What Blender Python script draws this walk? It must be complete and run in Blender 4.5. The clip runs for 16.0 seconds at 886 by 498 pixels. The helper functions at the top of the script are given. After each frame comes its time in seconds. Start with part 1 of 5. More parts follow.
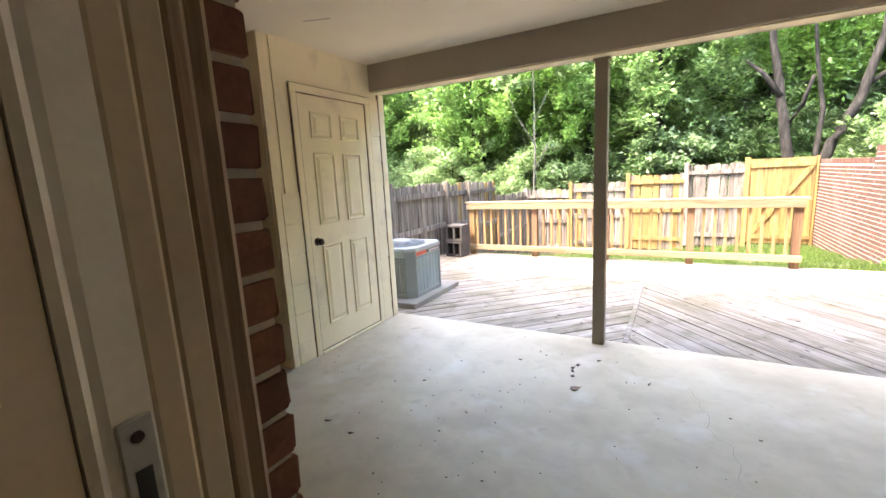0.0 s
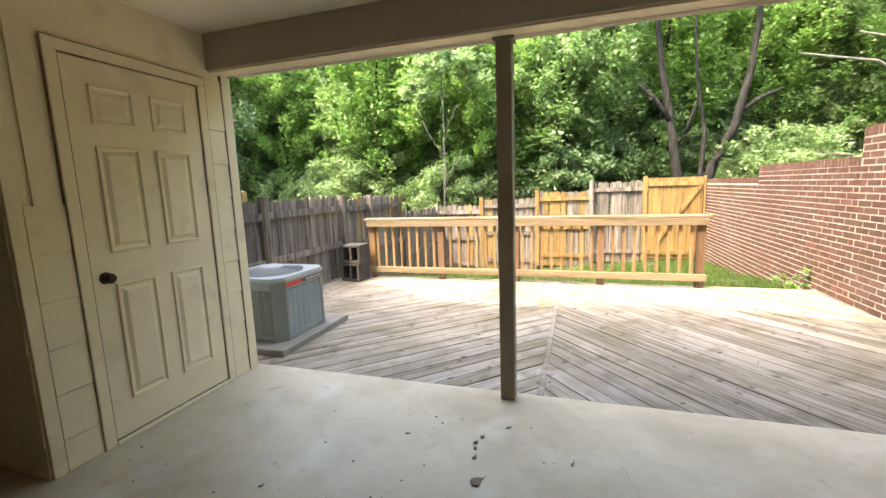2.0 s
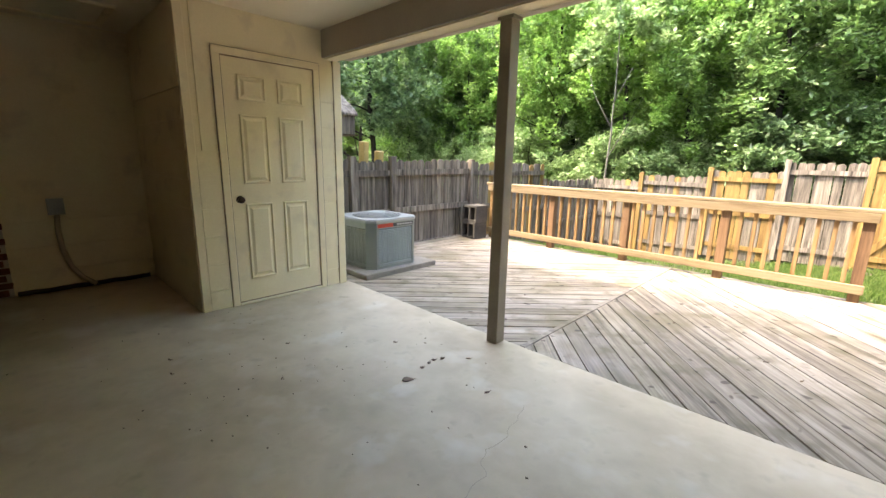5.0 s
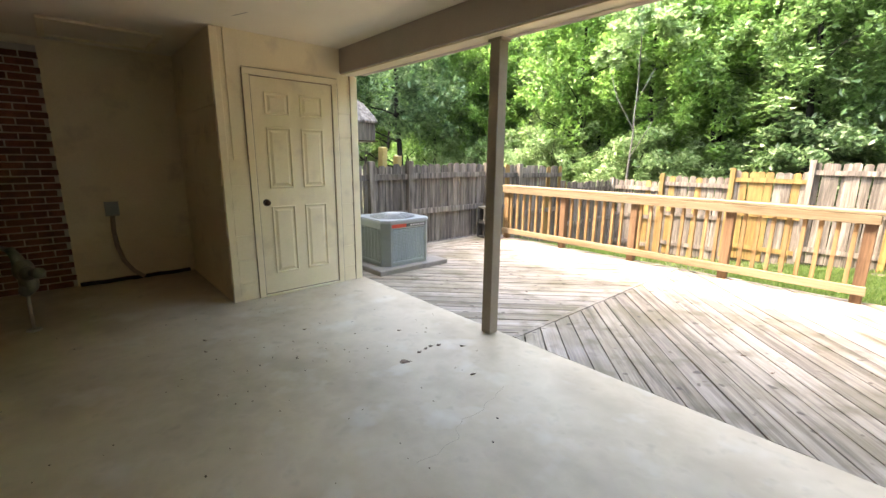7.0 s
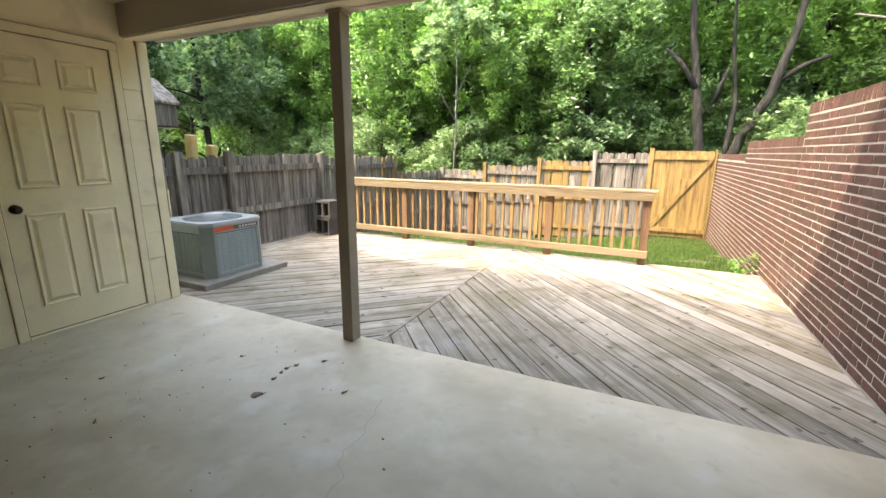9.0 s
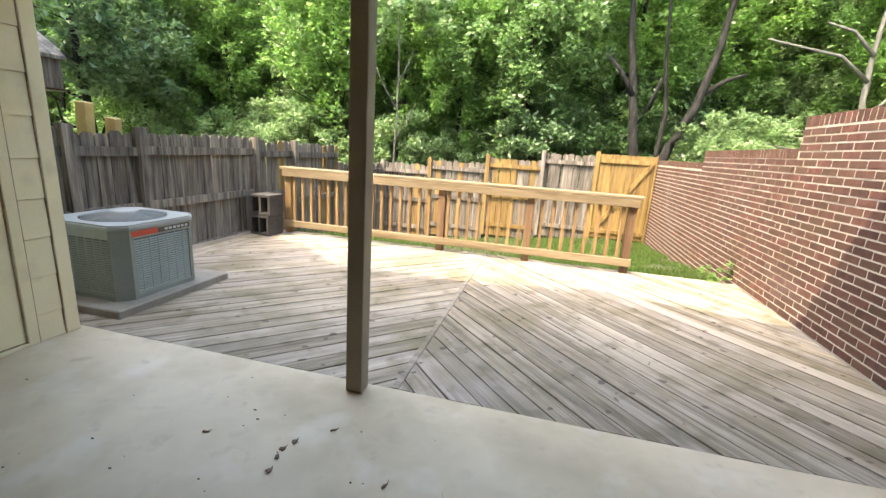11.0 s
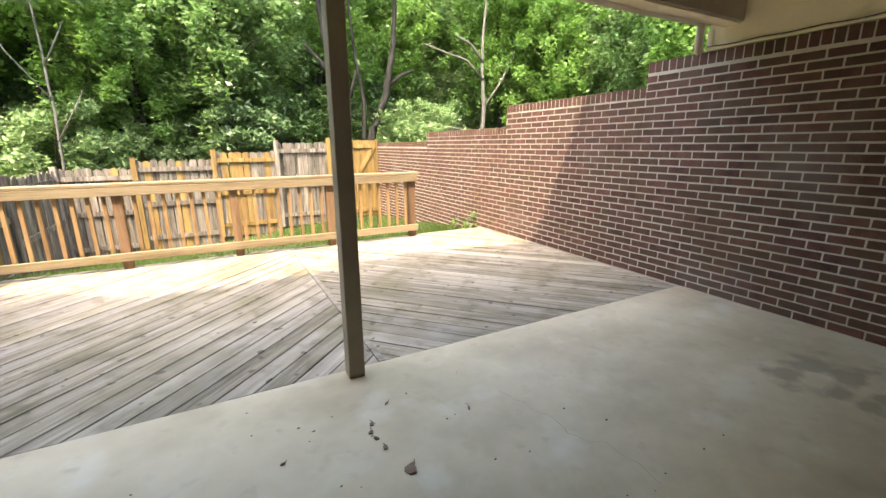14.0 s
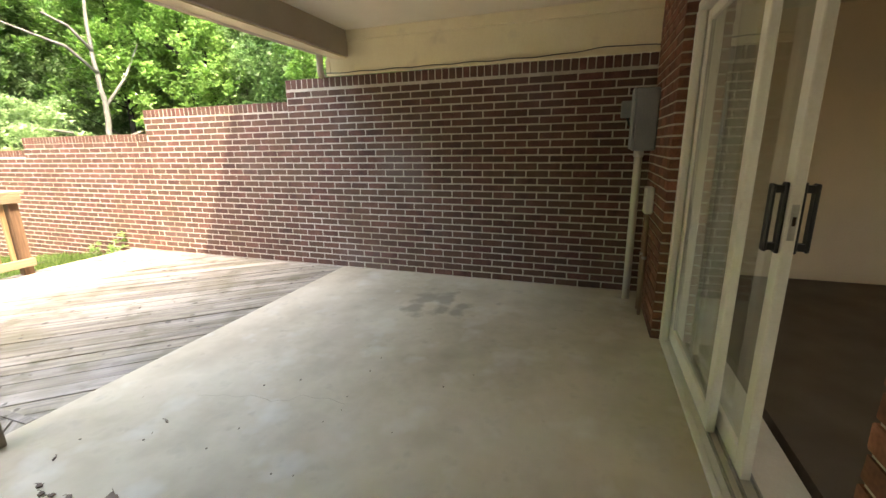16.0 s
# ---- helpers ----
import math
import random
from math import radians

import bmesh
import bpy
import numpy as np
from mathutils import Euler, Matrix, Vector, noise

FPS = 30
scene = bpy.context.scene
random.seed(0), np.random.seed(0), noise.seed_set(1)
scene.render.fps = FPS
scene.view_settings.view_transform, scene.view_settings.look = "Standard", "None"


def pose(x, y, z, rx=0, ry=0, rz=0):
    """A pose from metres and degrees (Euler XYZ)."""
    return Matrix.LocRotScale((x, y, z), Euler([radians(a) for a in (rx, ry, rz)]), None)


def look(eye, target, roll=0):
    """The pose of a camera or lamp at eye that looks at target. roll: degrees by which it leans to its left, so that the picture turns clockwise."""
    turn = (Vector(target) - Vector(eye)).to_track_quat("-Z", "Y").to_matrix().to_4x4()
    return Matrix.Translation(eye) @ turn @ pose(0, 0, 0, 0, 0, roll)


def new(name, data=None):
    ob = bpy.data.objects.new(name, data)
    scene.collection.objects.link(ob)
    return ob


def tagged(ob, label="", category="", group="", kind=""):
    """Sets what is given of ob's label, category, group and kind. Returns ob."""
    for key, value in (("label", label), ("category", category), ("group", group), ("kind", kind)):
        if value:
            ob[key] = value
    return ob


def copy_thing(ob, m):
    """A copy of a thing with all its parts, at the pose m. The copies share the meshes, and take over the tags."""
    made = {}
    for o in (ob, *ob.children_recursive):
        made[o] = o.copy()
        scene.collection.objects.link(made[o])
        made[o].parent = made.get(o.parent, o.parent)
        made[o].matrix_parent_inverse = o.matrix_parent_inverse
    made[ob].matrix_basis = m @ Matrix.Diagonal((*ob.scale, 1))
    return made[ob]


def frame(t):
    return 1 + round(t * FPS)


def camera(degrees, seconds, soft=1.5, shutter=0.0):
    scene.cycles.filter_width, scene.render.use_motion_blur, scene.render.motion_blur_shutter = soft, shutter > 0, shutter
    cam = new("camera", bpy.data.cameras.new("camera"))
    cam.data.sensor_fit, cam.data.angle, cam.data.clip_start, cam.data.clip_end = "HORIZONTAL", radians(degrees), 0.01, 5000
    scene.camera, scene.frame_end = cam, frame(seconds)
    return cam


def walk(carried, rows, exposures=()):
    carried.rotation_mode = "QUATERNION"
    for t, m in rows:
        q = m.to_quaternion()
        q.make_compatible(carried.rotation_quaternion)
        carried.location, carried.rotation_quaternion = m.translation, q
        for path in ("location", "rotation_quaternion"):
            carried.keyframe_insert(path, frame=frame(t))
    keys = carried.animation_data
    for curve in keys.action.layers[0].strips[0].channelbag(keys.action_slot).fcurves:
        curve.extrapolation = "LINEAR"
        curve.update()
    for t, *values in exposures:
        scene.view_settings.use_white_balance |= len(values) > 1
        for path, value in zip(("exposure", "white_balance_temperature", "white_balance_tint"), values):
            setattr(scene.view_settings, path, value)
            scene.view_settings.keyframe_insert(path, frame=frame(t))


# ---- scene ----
cam = camera(92.9, 16.0)
PATH = [
    (0, (-0.012, 0.158, 1.391), (-0.97, 1.88, 1.045), -2.95),
    (0.5, (-0.073, 0.288, 1.385), (-0.883, 2.085, 1.05), -3.1),
    (1, (-0.157, 0.502, 1.382), (-0.841, 2.353, 1.058), -3.4),
    (1.5, (-0.148, 0.753, 1.323), (-0.73, 2.639, 0.997), -3.1),
    (2, (-0.103, 1.027, 1.335), (-0.71, 2.911, 1.046), -2.0),
    (2.5, (0.091, 1.279, 1.329), (-0.7, 3.093, 1.04), -1.2),
    (3, (0.352, 1.333, 1.271), (-0.628, 3.049, 0.957), -0.7),
    (3.5, (0.601, 1.324, 1.322), (-0.501, 2.956, 0.974), -0.0),
    (4, (0.871, 1.339, 1.301), (-0.331, 2.894, 0.929), 0.3),
    (4.5, (1.039, 1.284, 1.309), (-0.242, 2.764, 0.901), 0.8),
    (4.7, (1.107, 1.249, 1.298), (-0.208, 2.697, 0.881), 1.0),
    (6.8, (1.575, 1.18, 1.346), (0.083, 2.442, 0.924), -0.0),
    (7, (1.594, 1.175, 1.352), (0.134, 2.474, 0.928), 0.6),
    (7.5, (1.55, 1.184, 1.341), (0.197, 2.594, 0.913), 0.3),
    (8, (1.479, 1.199, 1.323), (0.286, 2.745, 0.889), 0.1),
    (8.5, (1.378, 1.22, 1.299), (0.375, 2.897, 0.873), 0.4),
    (9, (1.293, 1.278, 1.331), (0.457, 3.038, 0.877), 0.6),
    (9.2, (1.247, 1.294, 1.317), (0.476, 3.084, 0.869), 0.9),
    (11.3, (0.176, 1.675, 1.298), (-0.194, 3.587, 0.843), 2.6),
    (11.5, (0.051, 1.674, 1.297), (-0.242, 3.608, 0.88), 1.1),
    (12, (-0.216, 1.74, 1.321), (-0.356, 3.697, 0.934), 0.6),
    (12.5, (-0.485, 1.691, 1.321), (-0.435, 3.651, 0.922), 0.9),
    (13, (-0.718, 1.529, 1.267), (-0.445, 3.466, 0.853), 1.0),
    (13.5, (-0.877, 1.416, 1.287), (-0.303, 3.278, 0.836), 0.1),
    (14, (-1.093, 1.396, 1.273), (-0.172, 3.106, 0.791), -0.3),
    (14.5, (-1.232, 1.315, 1.297), (0.02, 2.791, 0.797), -0.3),
    (15, (-1.355, 1.168, 1.295), (0.162, 2.373, 0.801), -0.1),
    (15.5, (-1.425, 1.092, 1.29), (0.283, 2.019, 0.815), -0.3),
    (16, (-1.379, 1.06, 1.305), (0.456, 1.697, 0.826), -0.9),
]
walk(cam, [(t, look(eye, target, roll)) for t, eye, target, roll in PATH], [(0, 4.37, 7350, 19), (0.5, 4.12, 7450, 17), (1.0, 3.79, 7750, 15), (1.5, 3.6, 8050, 14), (2.5, 3.6, 8150, 11), (3.5, 3.58, 8150, 11), (7, 3.95, 7950, 13), (9, 3.49, 7850, 9), (11.5, 3.35, 8050, 9), (12.5, 3.3, 8350, 9), (14.5, 3.54, 8150, 10), (15.5, 3.92, 8250, 11), (16, 4.12, 8350, 11)])

# ---- world and sun ----
world = bpy.data.worlds.new("world")
scene.world = world
world.use_nodes = True
wn = world.node_tree.nodes
sky = wn.new("ShaderNodeTexSky")
sky.sky_type = "NISHITA"
sky.sun_disc = False
sky.dust_density = 3.0
SUN = Vector((0.34, 0.44, -1.0)).normalized()
sky.sun_elevation = math.asin(-SUN.z)
sky.sun_rotation = math.atan2(-SUN.x, -SUN.y)
world.node_tree.links.new(sky.outputs[0], wn["Background"].inputs[0])
wn["Background"].inputs[1].default_value = 0.15
sun = new("sun", bpy.data.lights.new("sun", "SUN"))
sun.data.energy, sun.data.angle, sun.data.color = 0.94, radians(0.5), (1.0, 0.93, 0.82)
sun.matrix_world = look((0, -10, 20), tuple(Vector((0, -10, 20)) + SUN))

# ---- materials ----
def nodes_of(name):
    m = bpy.data.materials.new(name)
    m.use_nodes = True
    nt = m.node_tree
    return m, nt, nt.nodes["Principled BSDF"]


def surf(name, cols, rough=0.7, scale=4.0, fine=60.0, bump=0.2, metal=0.0, vary=0.0, stretch=(1, 1, 1), island=False, spec=0.5, fine_mix=0.35, tint=None):
    """A surface whose colour wanders between cols at two sizes, with fine relief; vary shifts the value piece by piece."""
    m, nt, p = nodes_of(name)
    N, L = nt.nodes.new, nt.links.new
    tc = N("ShaderNodeTexCoord")
    mp = N("ShaderNodeMapping")
    mp.inputs["Scale"].default_value = stretch
    info = N("ShaderNodeNewGeometry") if island else N("ShaderNodeObjectInfo")
    rnd = info.outputs["Random Per Island"] if island else info.outputs["Random"]
    off = N("ShaderNodeVectorMath")
    off.operation = "MULTIPLY_ADD"
    cx = N("ShaderNodeCombineXYZ")
    for k in range(3):
        L(rnd, cx.inputs[k])
    L(cx.outputs[0], off.inputs[0])
    off.inputs[1].default_value = (17.3, 9.1, 23.7) if (vary or island) else (0, 0, 0)
    L(tc.outputs["Object"], off.inputs[2])
    L(off.outputs[0], mp.inputs[0])
    n1, n2 = N("ShaderNodeTexNoise"), N("ShaderNodeTexNoise")
    n1.inputs["Scale"].default_value, n1.inputs["Detail"].default_value = scale, 5
    n2.inputs["Scale"].default_value, n2.inputs["Detail"].default_value = fine, 4
    L(mp.outputs[0], n1.inputs["Vector"])
    L(mp.outputs[0], n2.inputs["Vector"])
    mx = N("ShaderNodeMix")
    mx.inputs[0].default_value = fine_mix
    L(n1.outputs[0], mx.inputs[2])
    L(n2.outputs[0], mx.inputs[3])
    ramp = N("ShaderNodeValToRGB")
    els = ramp.color_ramp.elements
    while len(els) < len(cols):
        els.new(0.5)
    for i, c in enumerate(cols):
        els[i].position = 0.34 + 0.32 * i / max(1, len(cols) - 1)
        els[i].color = (*c, 1)
    L(mx.outputs[0], ramp.inputs[0])
    col = ramp.outputs[0]
    if vary:
        hsv = N("ShaderNodeHueSaturation")
        mr = N("ShaderNodeMapRange")
        mr.inputs["To Min"].default_value, mr.inputs["To Max"].default_value = 1 - vary, 1 + vary
        L(rnd, mr.inputs[0])
        L(mr.outputs[0], hsv.inputs["Value"])
        L(col, hsv.inputs["Color"])
        col = hsv.outputs[0]
        if tint:
            r2 = N("ShaderNodeMath")
            r2.operation = "MULTIPLY"
            r2.inputs[1].default_value = 7.13
            L(rnd, r2.inputs[0])
            r3 = N("ShaderNodeMath")
            r3.operation = "FRACT"
            L(r2.outputs[0], r3.inputs[0])
            r4 = N("ShaderNodeMath")
            r4.operation = "MULTIPLY"
            r4.inputs[1].default_value = tint[3]
            L(r3.outputs[0], r4.inputs[0])
            tm = N("ShaderNodeMix")
            tm.data_type = "RGBA"
            tm.inputs[7].default_value = (*tint[:3], 1)
            L(r4.outputs[0], tm.inputs[0])
            L(col, tm.inputs[6])
            col = tm.outputs[2]
    L(col, p.inputs["Base Color"])
    p.inputs["Roughness"].default_value = rough
    p.inputs["Metallic"].default_value = metal
    p.inputs["Specular IOR Level"].default_value = spec
    if bump:
        b = N("ShaderNodeBump")
        b.inputs["Strength"].default_value, b.inputs["Distance"].default_value = bump, 0.004
        L(mx.outputs[0], b.inputs["Height"])
        L(b.outputs[0], p.inputs["Normal"])
    return m


M = {}
M["concrete"] = surf("concrete", [(0.416, 0.345, 0.237), (0.551, 0.465, 0.335), (0.634, 0.55, 0.414)], 0.5, 0.9, 9, 0.12, fine_mix=0.22)
M["cream"] = surf("cream_paint", [(0.788, 0.695, 0.468), (0.871, 0.783, 0.549)], 0.55, 2.5, 60, 0.12)
M["ceiling"] = surf("ceiling_paint", [(0.79, 0.711, 0.549), (0.853, 0.783, 0.617)], 0.8, 2.0, 120, 0.3)
M["beam"] = surf("beam_paint", [(0.40, 0.34, 0.27), (0.46, 0.395, 0.315)], 0.6, 3.0, 70, 0.12)
M["white_paint"] = surf("white_paint", [(0.70, 0.66, 0.57), (0.80, 0.77, 0.68)], 0.45, 5, 80, 0.15)
M["post"] = surf("post_paint", [(0.27, 0.23, 0.17), (0.34, 0.29, 0.22)], 0.6, 6, 80, 0.15)
M["brick"] = surf("red_brick", [(0.055, 0.021, 0.016), (0.105, 0.04, 0.03), (0.158, 0.069, 0.054)], 0.85, 9, 90, 0.6, vary=0.30, tint=(0.085, 0.055, 0.032, 0.6))
M["brick_far"] = surf("red_brick_joined", [(0.055, 0.021, 0.016), (0.105, 0.04, 0.03), (0.158, 0.069, 0.054)], 0.85, 9, 90, 0.6, vary=0.30, island=True, tint=(0.085, 0.055, 0.032, 0.6))
for key in ("brick_house", "brick_house_far"):
    M[key] = surf(key, [(0.10, 0.036, 0.022), (0.21, 0.082, 0.047), (0.31, 0.135, 0.082)], 0.85, 9, 90, 0.6, vary=0.30, island=key.endswith("far"), tint=(0.10, 0.045, 0.022, 0.6))
M["mortar"] = surf("mortar", [(0.464, 0.418, 0.353), (0.594, 0.548, 0.474)], 0.9, 8, 120, 0.6)
M["deck"] = surf("deck_board", [(0.069, 0.054, 0.035), (0.259, 0.218, 0.159), (0.418, 0.367, 0.293)], 0.75, 1.6, 10, 0.6, vary=0.22, stretch=(0.5, 9, 6), tint=(0.42, 0.38, 0.36, 0.4))
M["deck_new"] = surf("newer_deck_board", [(0.36, 0.31, 0.25), (0.50, 0.44, 0.37)], 0.7, 2.2, 12, 0.4, stretch=(0.5, 9, 6))
M["grey_wood"] = surf("weathered_board", [(0.025, 0.022, 0.018), (0.134, 0.116, 0.098), (0.277, 0.245, 0.209)], 0.85, 2.0, 11, 0.6, vary=0.28, stretch=(9, 9, 0.5))
M["gold_wood"] = surf("golden_board", [(0.104, 0.054, 0.016), (0.209, 0.132, 0.04), (0.285, 0.195, 0.07)], 0.65, 2.0, 12, 0.3, vary=0.15, stretch=(9, 9, 0.5))
M["rail_wood"] = surf("railing_wood", [(0.15, 0.081, 0.03), (0.25, 0.153, 0.071), (0.33, 0.221, 0.112)], 0.7, 2.0, 12, 0.3, vary=0.18, stretch=(9, 9, 0.6))
M["rail_top"] = surf("rail_top_wood", [(0.145, 0.1, 0.054), (0.23, 0.176, 0.108), (0.289, 0.232, 0.155)], 0.7, 2.0, 12, 0.3, vary=0.12, stretch=(0.6, 9, 9))
M["red_post"] = surf("reddish_post_wood", [(0.075, 0.038, 0.020), (0.15, 0.085, 0.047), (0.21, 0.13, 0.075)], 0.7, 2.0, 12, 0.3, vary=0.2, stretch=(9, 9, 0.6))
M["ac_metal"] = surf("grey_green_enamel", [(0.19, 0.215, 0.195), (0.25, 0.275, 0.25)], 0.45, 4, 60, 0.05)
M["ac_top"] = surf("pale_grey_enamel", [(0.304, 0.328, 0.328), (0.376, 0.4, 0.4)], 0.4, 4, 60, 0.05)
M["ac_slot"] = surf("shaded_coil", [(0.085, 0.095, 0.088), (0.12, 0.13, 0.12)], 0.7, 4, 60, 0)
M["meter_cast"] = surf("dull_cast_metal", [(0.10, 0.11, 0.085), (0.20, 0.215, 0.18)], 0.45, 14, 60, 0.4)
M["pale_gold"] = surf("pale_golden_post", [(0.40, 0.29, 0.11), (0.56, 0.43, 0.20)], 0.6, 4, 30, 0.2)
M["ac_dark"] = surf("fan_well_shade", [(0.03, 0.033, 0.032), (0.05, 0.055, 0.05)], 0.6, 4, 60, 0)
M["pad"] = surf("pale_paving_slab", [(0.19, 0.172, 0.148), (0.31, 0.285, 0.25)], 0.85, 5, 60, 0.4)
M["block"] = surf("grey_concrete_block", [(0.035, 0.033, 0.032), (0.075, 0.07, 0.068)], 0.9, 8, 60, 0.8)
M["louvre"] = surf("pale_green_grey_fins", [(0.26, 0.29, 0.265), (0.34, 0.37, 0.34)], 0.45, 4, 60, 0.05)
M["dark_plastic"] = surf("dark_plastic", [(0.05, 0.05, 0.052), (0.09, 0.088, 0.085)], 0.55, 5, 60, 0.1)
M["black"] = surf("black_plastic", [(0.012, 0.011, 0.011), (0.02, 0.018, 0.017)], 0.4, 5, 60, 0.03)
M["red_label"] = surf("red_label", [(0.55, 0.05, 0.03), (0.62, 0.09, 0.05)], 0.4, 5, 60, 0)
M["silver"] = surf("silver_print", [(0.5, 0.5, 0.5), (0.6, 0.6, 0.6)], 0.4, 5, 60, 0)
# brown that paints the shade of the narrow gaps round the store door
M["gap_shade"] = surf("brown_gap_shade", [(0.10, 0.065, 0.035), (0.24, 0.17, 0.10), (0.42, 0.33, 0.22)], 0.8, 7, 60, 0.2)
M["bronze"] = surf("dark_bronze", [(0.035, 0.02, 0.015), (0.07, 0.045, 0.03)], 0.35, 12, 80, 0.05, metal=0.7)
M["steel"] = surf("dull_steel", [(0.35, 0.34, 0.31), (0.5, 0.48, 0.44)], 0.4, 12, 80, 0.1, metal=0.8)
M["grey_box"] = surf("grey_box_enamel", [(0.22, 0.24, 0.24), (0.30, 0.31, 0.30)], 0.5, 6, 80, 0.08)
M["pvc"] = surf("pale_conduit", [(0.58, 0.56, 0.50), (0.68, 0.66, 0.60)], 0.5, 6, 80, 0.08)
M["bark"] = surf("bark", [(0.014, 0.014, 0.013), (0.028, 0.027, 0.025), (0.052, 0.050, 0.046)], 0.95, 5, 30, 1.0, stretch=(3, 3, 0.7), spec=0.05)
M["pale_bark"] = surf("pale_bark", [(0.08, 0.08, 0.07), (0.17, 0.167, 0.15)], 0.95, 5, 30, 0.8, stretch=(3, 3, 0.7), spec=0.05)
M["soil"] = surf("soil_and_litter", [(0.035, 0.03, 0.018), (0.06, 0.055, 0.03), (0.05, 0.075, 0.025)], 0.95, 1.2, 20, 0.8)
M["interior"] = surf("interior_wall_paint", [(0.64, 0.53, 0.38), (0.70, 0.59, 0.43)], 0.8, 2, 80, 0.1)
M["carpet"] = surf("carpet", [(0.10, 0.075, 0.05), (0.15, 0.115, 0.08)], 0.95, 3, 200, 0.6)
M["brown_wood"] = surf("brown_weathered_moulding", [(0.20, 0.13, 0.08), (0.36, 0.26, 0.17)], 0.6, 4, 40, 0.3, stretch=(6, 6, 0.5))
M["cream_trim"] = surf("cream_moulding", [(0.42, 0.34, 0.22), (0.52, 0.43, 0.30)], 0.5, 4, 60, 0.15)


def leaf_mat(name, a, b, c, trans=0.38):
    m, nt, p = nodes_of(name)
    N, L = nt.nodes.new, nt.links.new
    g = N("ShaderNodeNewGeometry")
    r = N("ShaderNodeValToRGB")
    r.color_ramp.elements.new(0.5)
    for e, q, s in zip(r.color_ramp.elements, (0, 0.5, 1), (a, b, c)):
        e.position, e.color = q, (*s, 1)
    L(g.outputs["Random Per Island"], r.inputs[0])
    L(r.outputs[0], p.inputs["Base Color"])
    p.inputs["Roughness"].default_value = 0.36
    p.inputs["Specular IOR Level"].default_value = 0.7
    t = N("ShaderNodeBsdfTranslucent")
    hs = N("ShaderNodeHueSaturation")
    hs.inputs["Value"].default_value, hs.inputs["Saturation"].default_value = 2.2, 1.0
    L(r.outputs[0], hs.inputs["Color"])
    L(hs.outputs[0], t.inputs[0])
    ms = N("ShaderNodeMixShader")
    ms.inputs[0].default_value = trans
    L(p.outputs[0], ms.inputs[1])
    L(t.outputs[0], ms.inputs[2])
    L(ms.outputs[0], nt.nodes["Material Output"].inputs[0])
    return m


M["leaf_a"] = leaf_mat("leaves_mid", (0.051, 0.1, 0.029), (0.094, 0.178, 0.055), (0.189, 0.3, 0.123))
M["leaf_b"] = leaf_mat("leaves_dark", (0.042, 0.085, 0.035), (0.082, 0.151, 0.062), (0.164, 0.246, 0.122))
M["leaf_c"] = leaf_mat("leaves_bright", (0.077, 0.155, 0.034), (0.128, 0.245, 0.053), (0.211, 0.346, 0.111))
M["leaf_d"] = leaf_mat("leaves_pale", (0.089, 0.155, 0.055), (0.145, 0.234, 0.094), (0.257, 0.346, 0.178))
M["grass"] = leaf_mat("grass_blades", (0.04, 0.085, 0.018), (0.075, 0.14, 0.03), (0.14, 0.19, 0.06), 0.4)


def patch(m, colour, scale, lo, hi, amount, centres=(), detail=3):
    """Blends a second colour into a material in patches fixed to the place; centres: (x, y, rx, ry) of single stains."""
    nt = m.node_tree
    N, L = nt.nodes.new, nt.links.new
    p = nt.nodes["Principled BSDF"]
    old = p.inputs["Base Color"].links[0].from_socket
    g = N("ShaderNodeNewGeometry")
    no = N("ShaderNodeTexNoise")
    no.inputs["Scale"].default_value, no.inputs["Detail"].default_value = scale, detail
    L(g.outputs["Position"], no.inputs["Vector"])
    value = no.outputs[0]
    if centres:
        best = None
        for x, y, rx, ry in centres:
            sub = N("ShaderNodeVectorMath")
            sub.operation = "SUBTRACT"
            L(g.outputs["Position"], sub.inputs[0])
            sub.inputs[1].default_value = (x, y, 0)
            mul = N("ShaderNodeVectorMath")
            mul.operation = "MULTIPLY"
            L(sub.outputs[0], mul.inputs[0])
            mul.inputs[1].default_value = (1 / rx, 1 / ry, 0)
            ln = N("ShaderNodeVectorMath")
            ln.operation = "LENGTH"
            L(mul.outputs[0], ln.inputs[0])
            mr = N("ShaderNodeMapRange")
            mr.inputs["From Min"].default_value, mr.inputs["From Max"].default_value = 0.2, 1.1
            mr.inputs["To Min"].default_value, mr.inputs["To Max"].default_value = 0.42, 0.0
            L(ln.outputs["Value"], mr.inputs[0])
            if best is None:
                best = mr.outputs[0]
            else:
                mx = N("ShaderNodeMath")
                mx.operation = "MAXIMUM"
                L(best, mx.inputs[0])
                L(mr.outputs[0], mx.inputs[1])
                best = mx.outputs[0]
        ad = N("ShaderNodeMath")
        L(no.outputs[0], ad.inputs[0])
        L(best, ad.inputs[1])
        value = ad.outputs[0]
    mr = N("ShaderNodeMapRange")
    mr.inputs["From Min"].default_value, mr.inputs["From Max"].default_value, mr.inputs["To Max"].default_value = lo, hi, amount
    L(value, mr.inputs[0])
    mix = N("ShaderNodeMix")
    mix.data_type = "RGBA"
    L(mr.outputs[0], mix.inputs[0])
    L(old, mix.inputs[6])
    mix.inputs[7].default_value = (*colour, 1)
    L(mix.outputs[2], p.inputs["Base Color"])


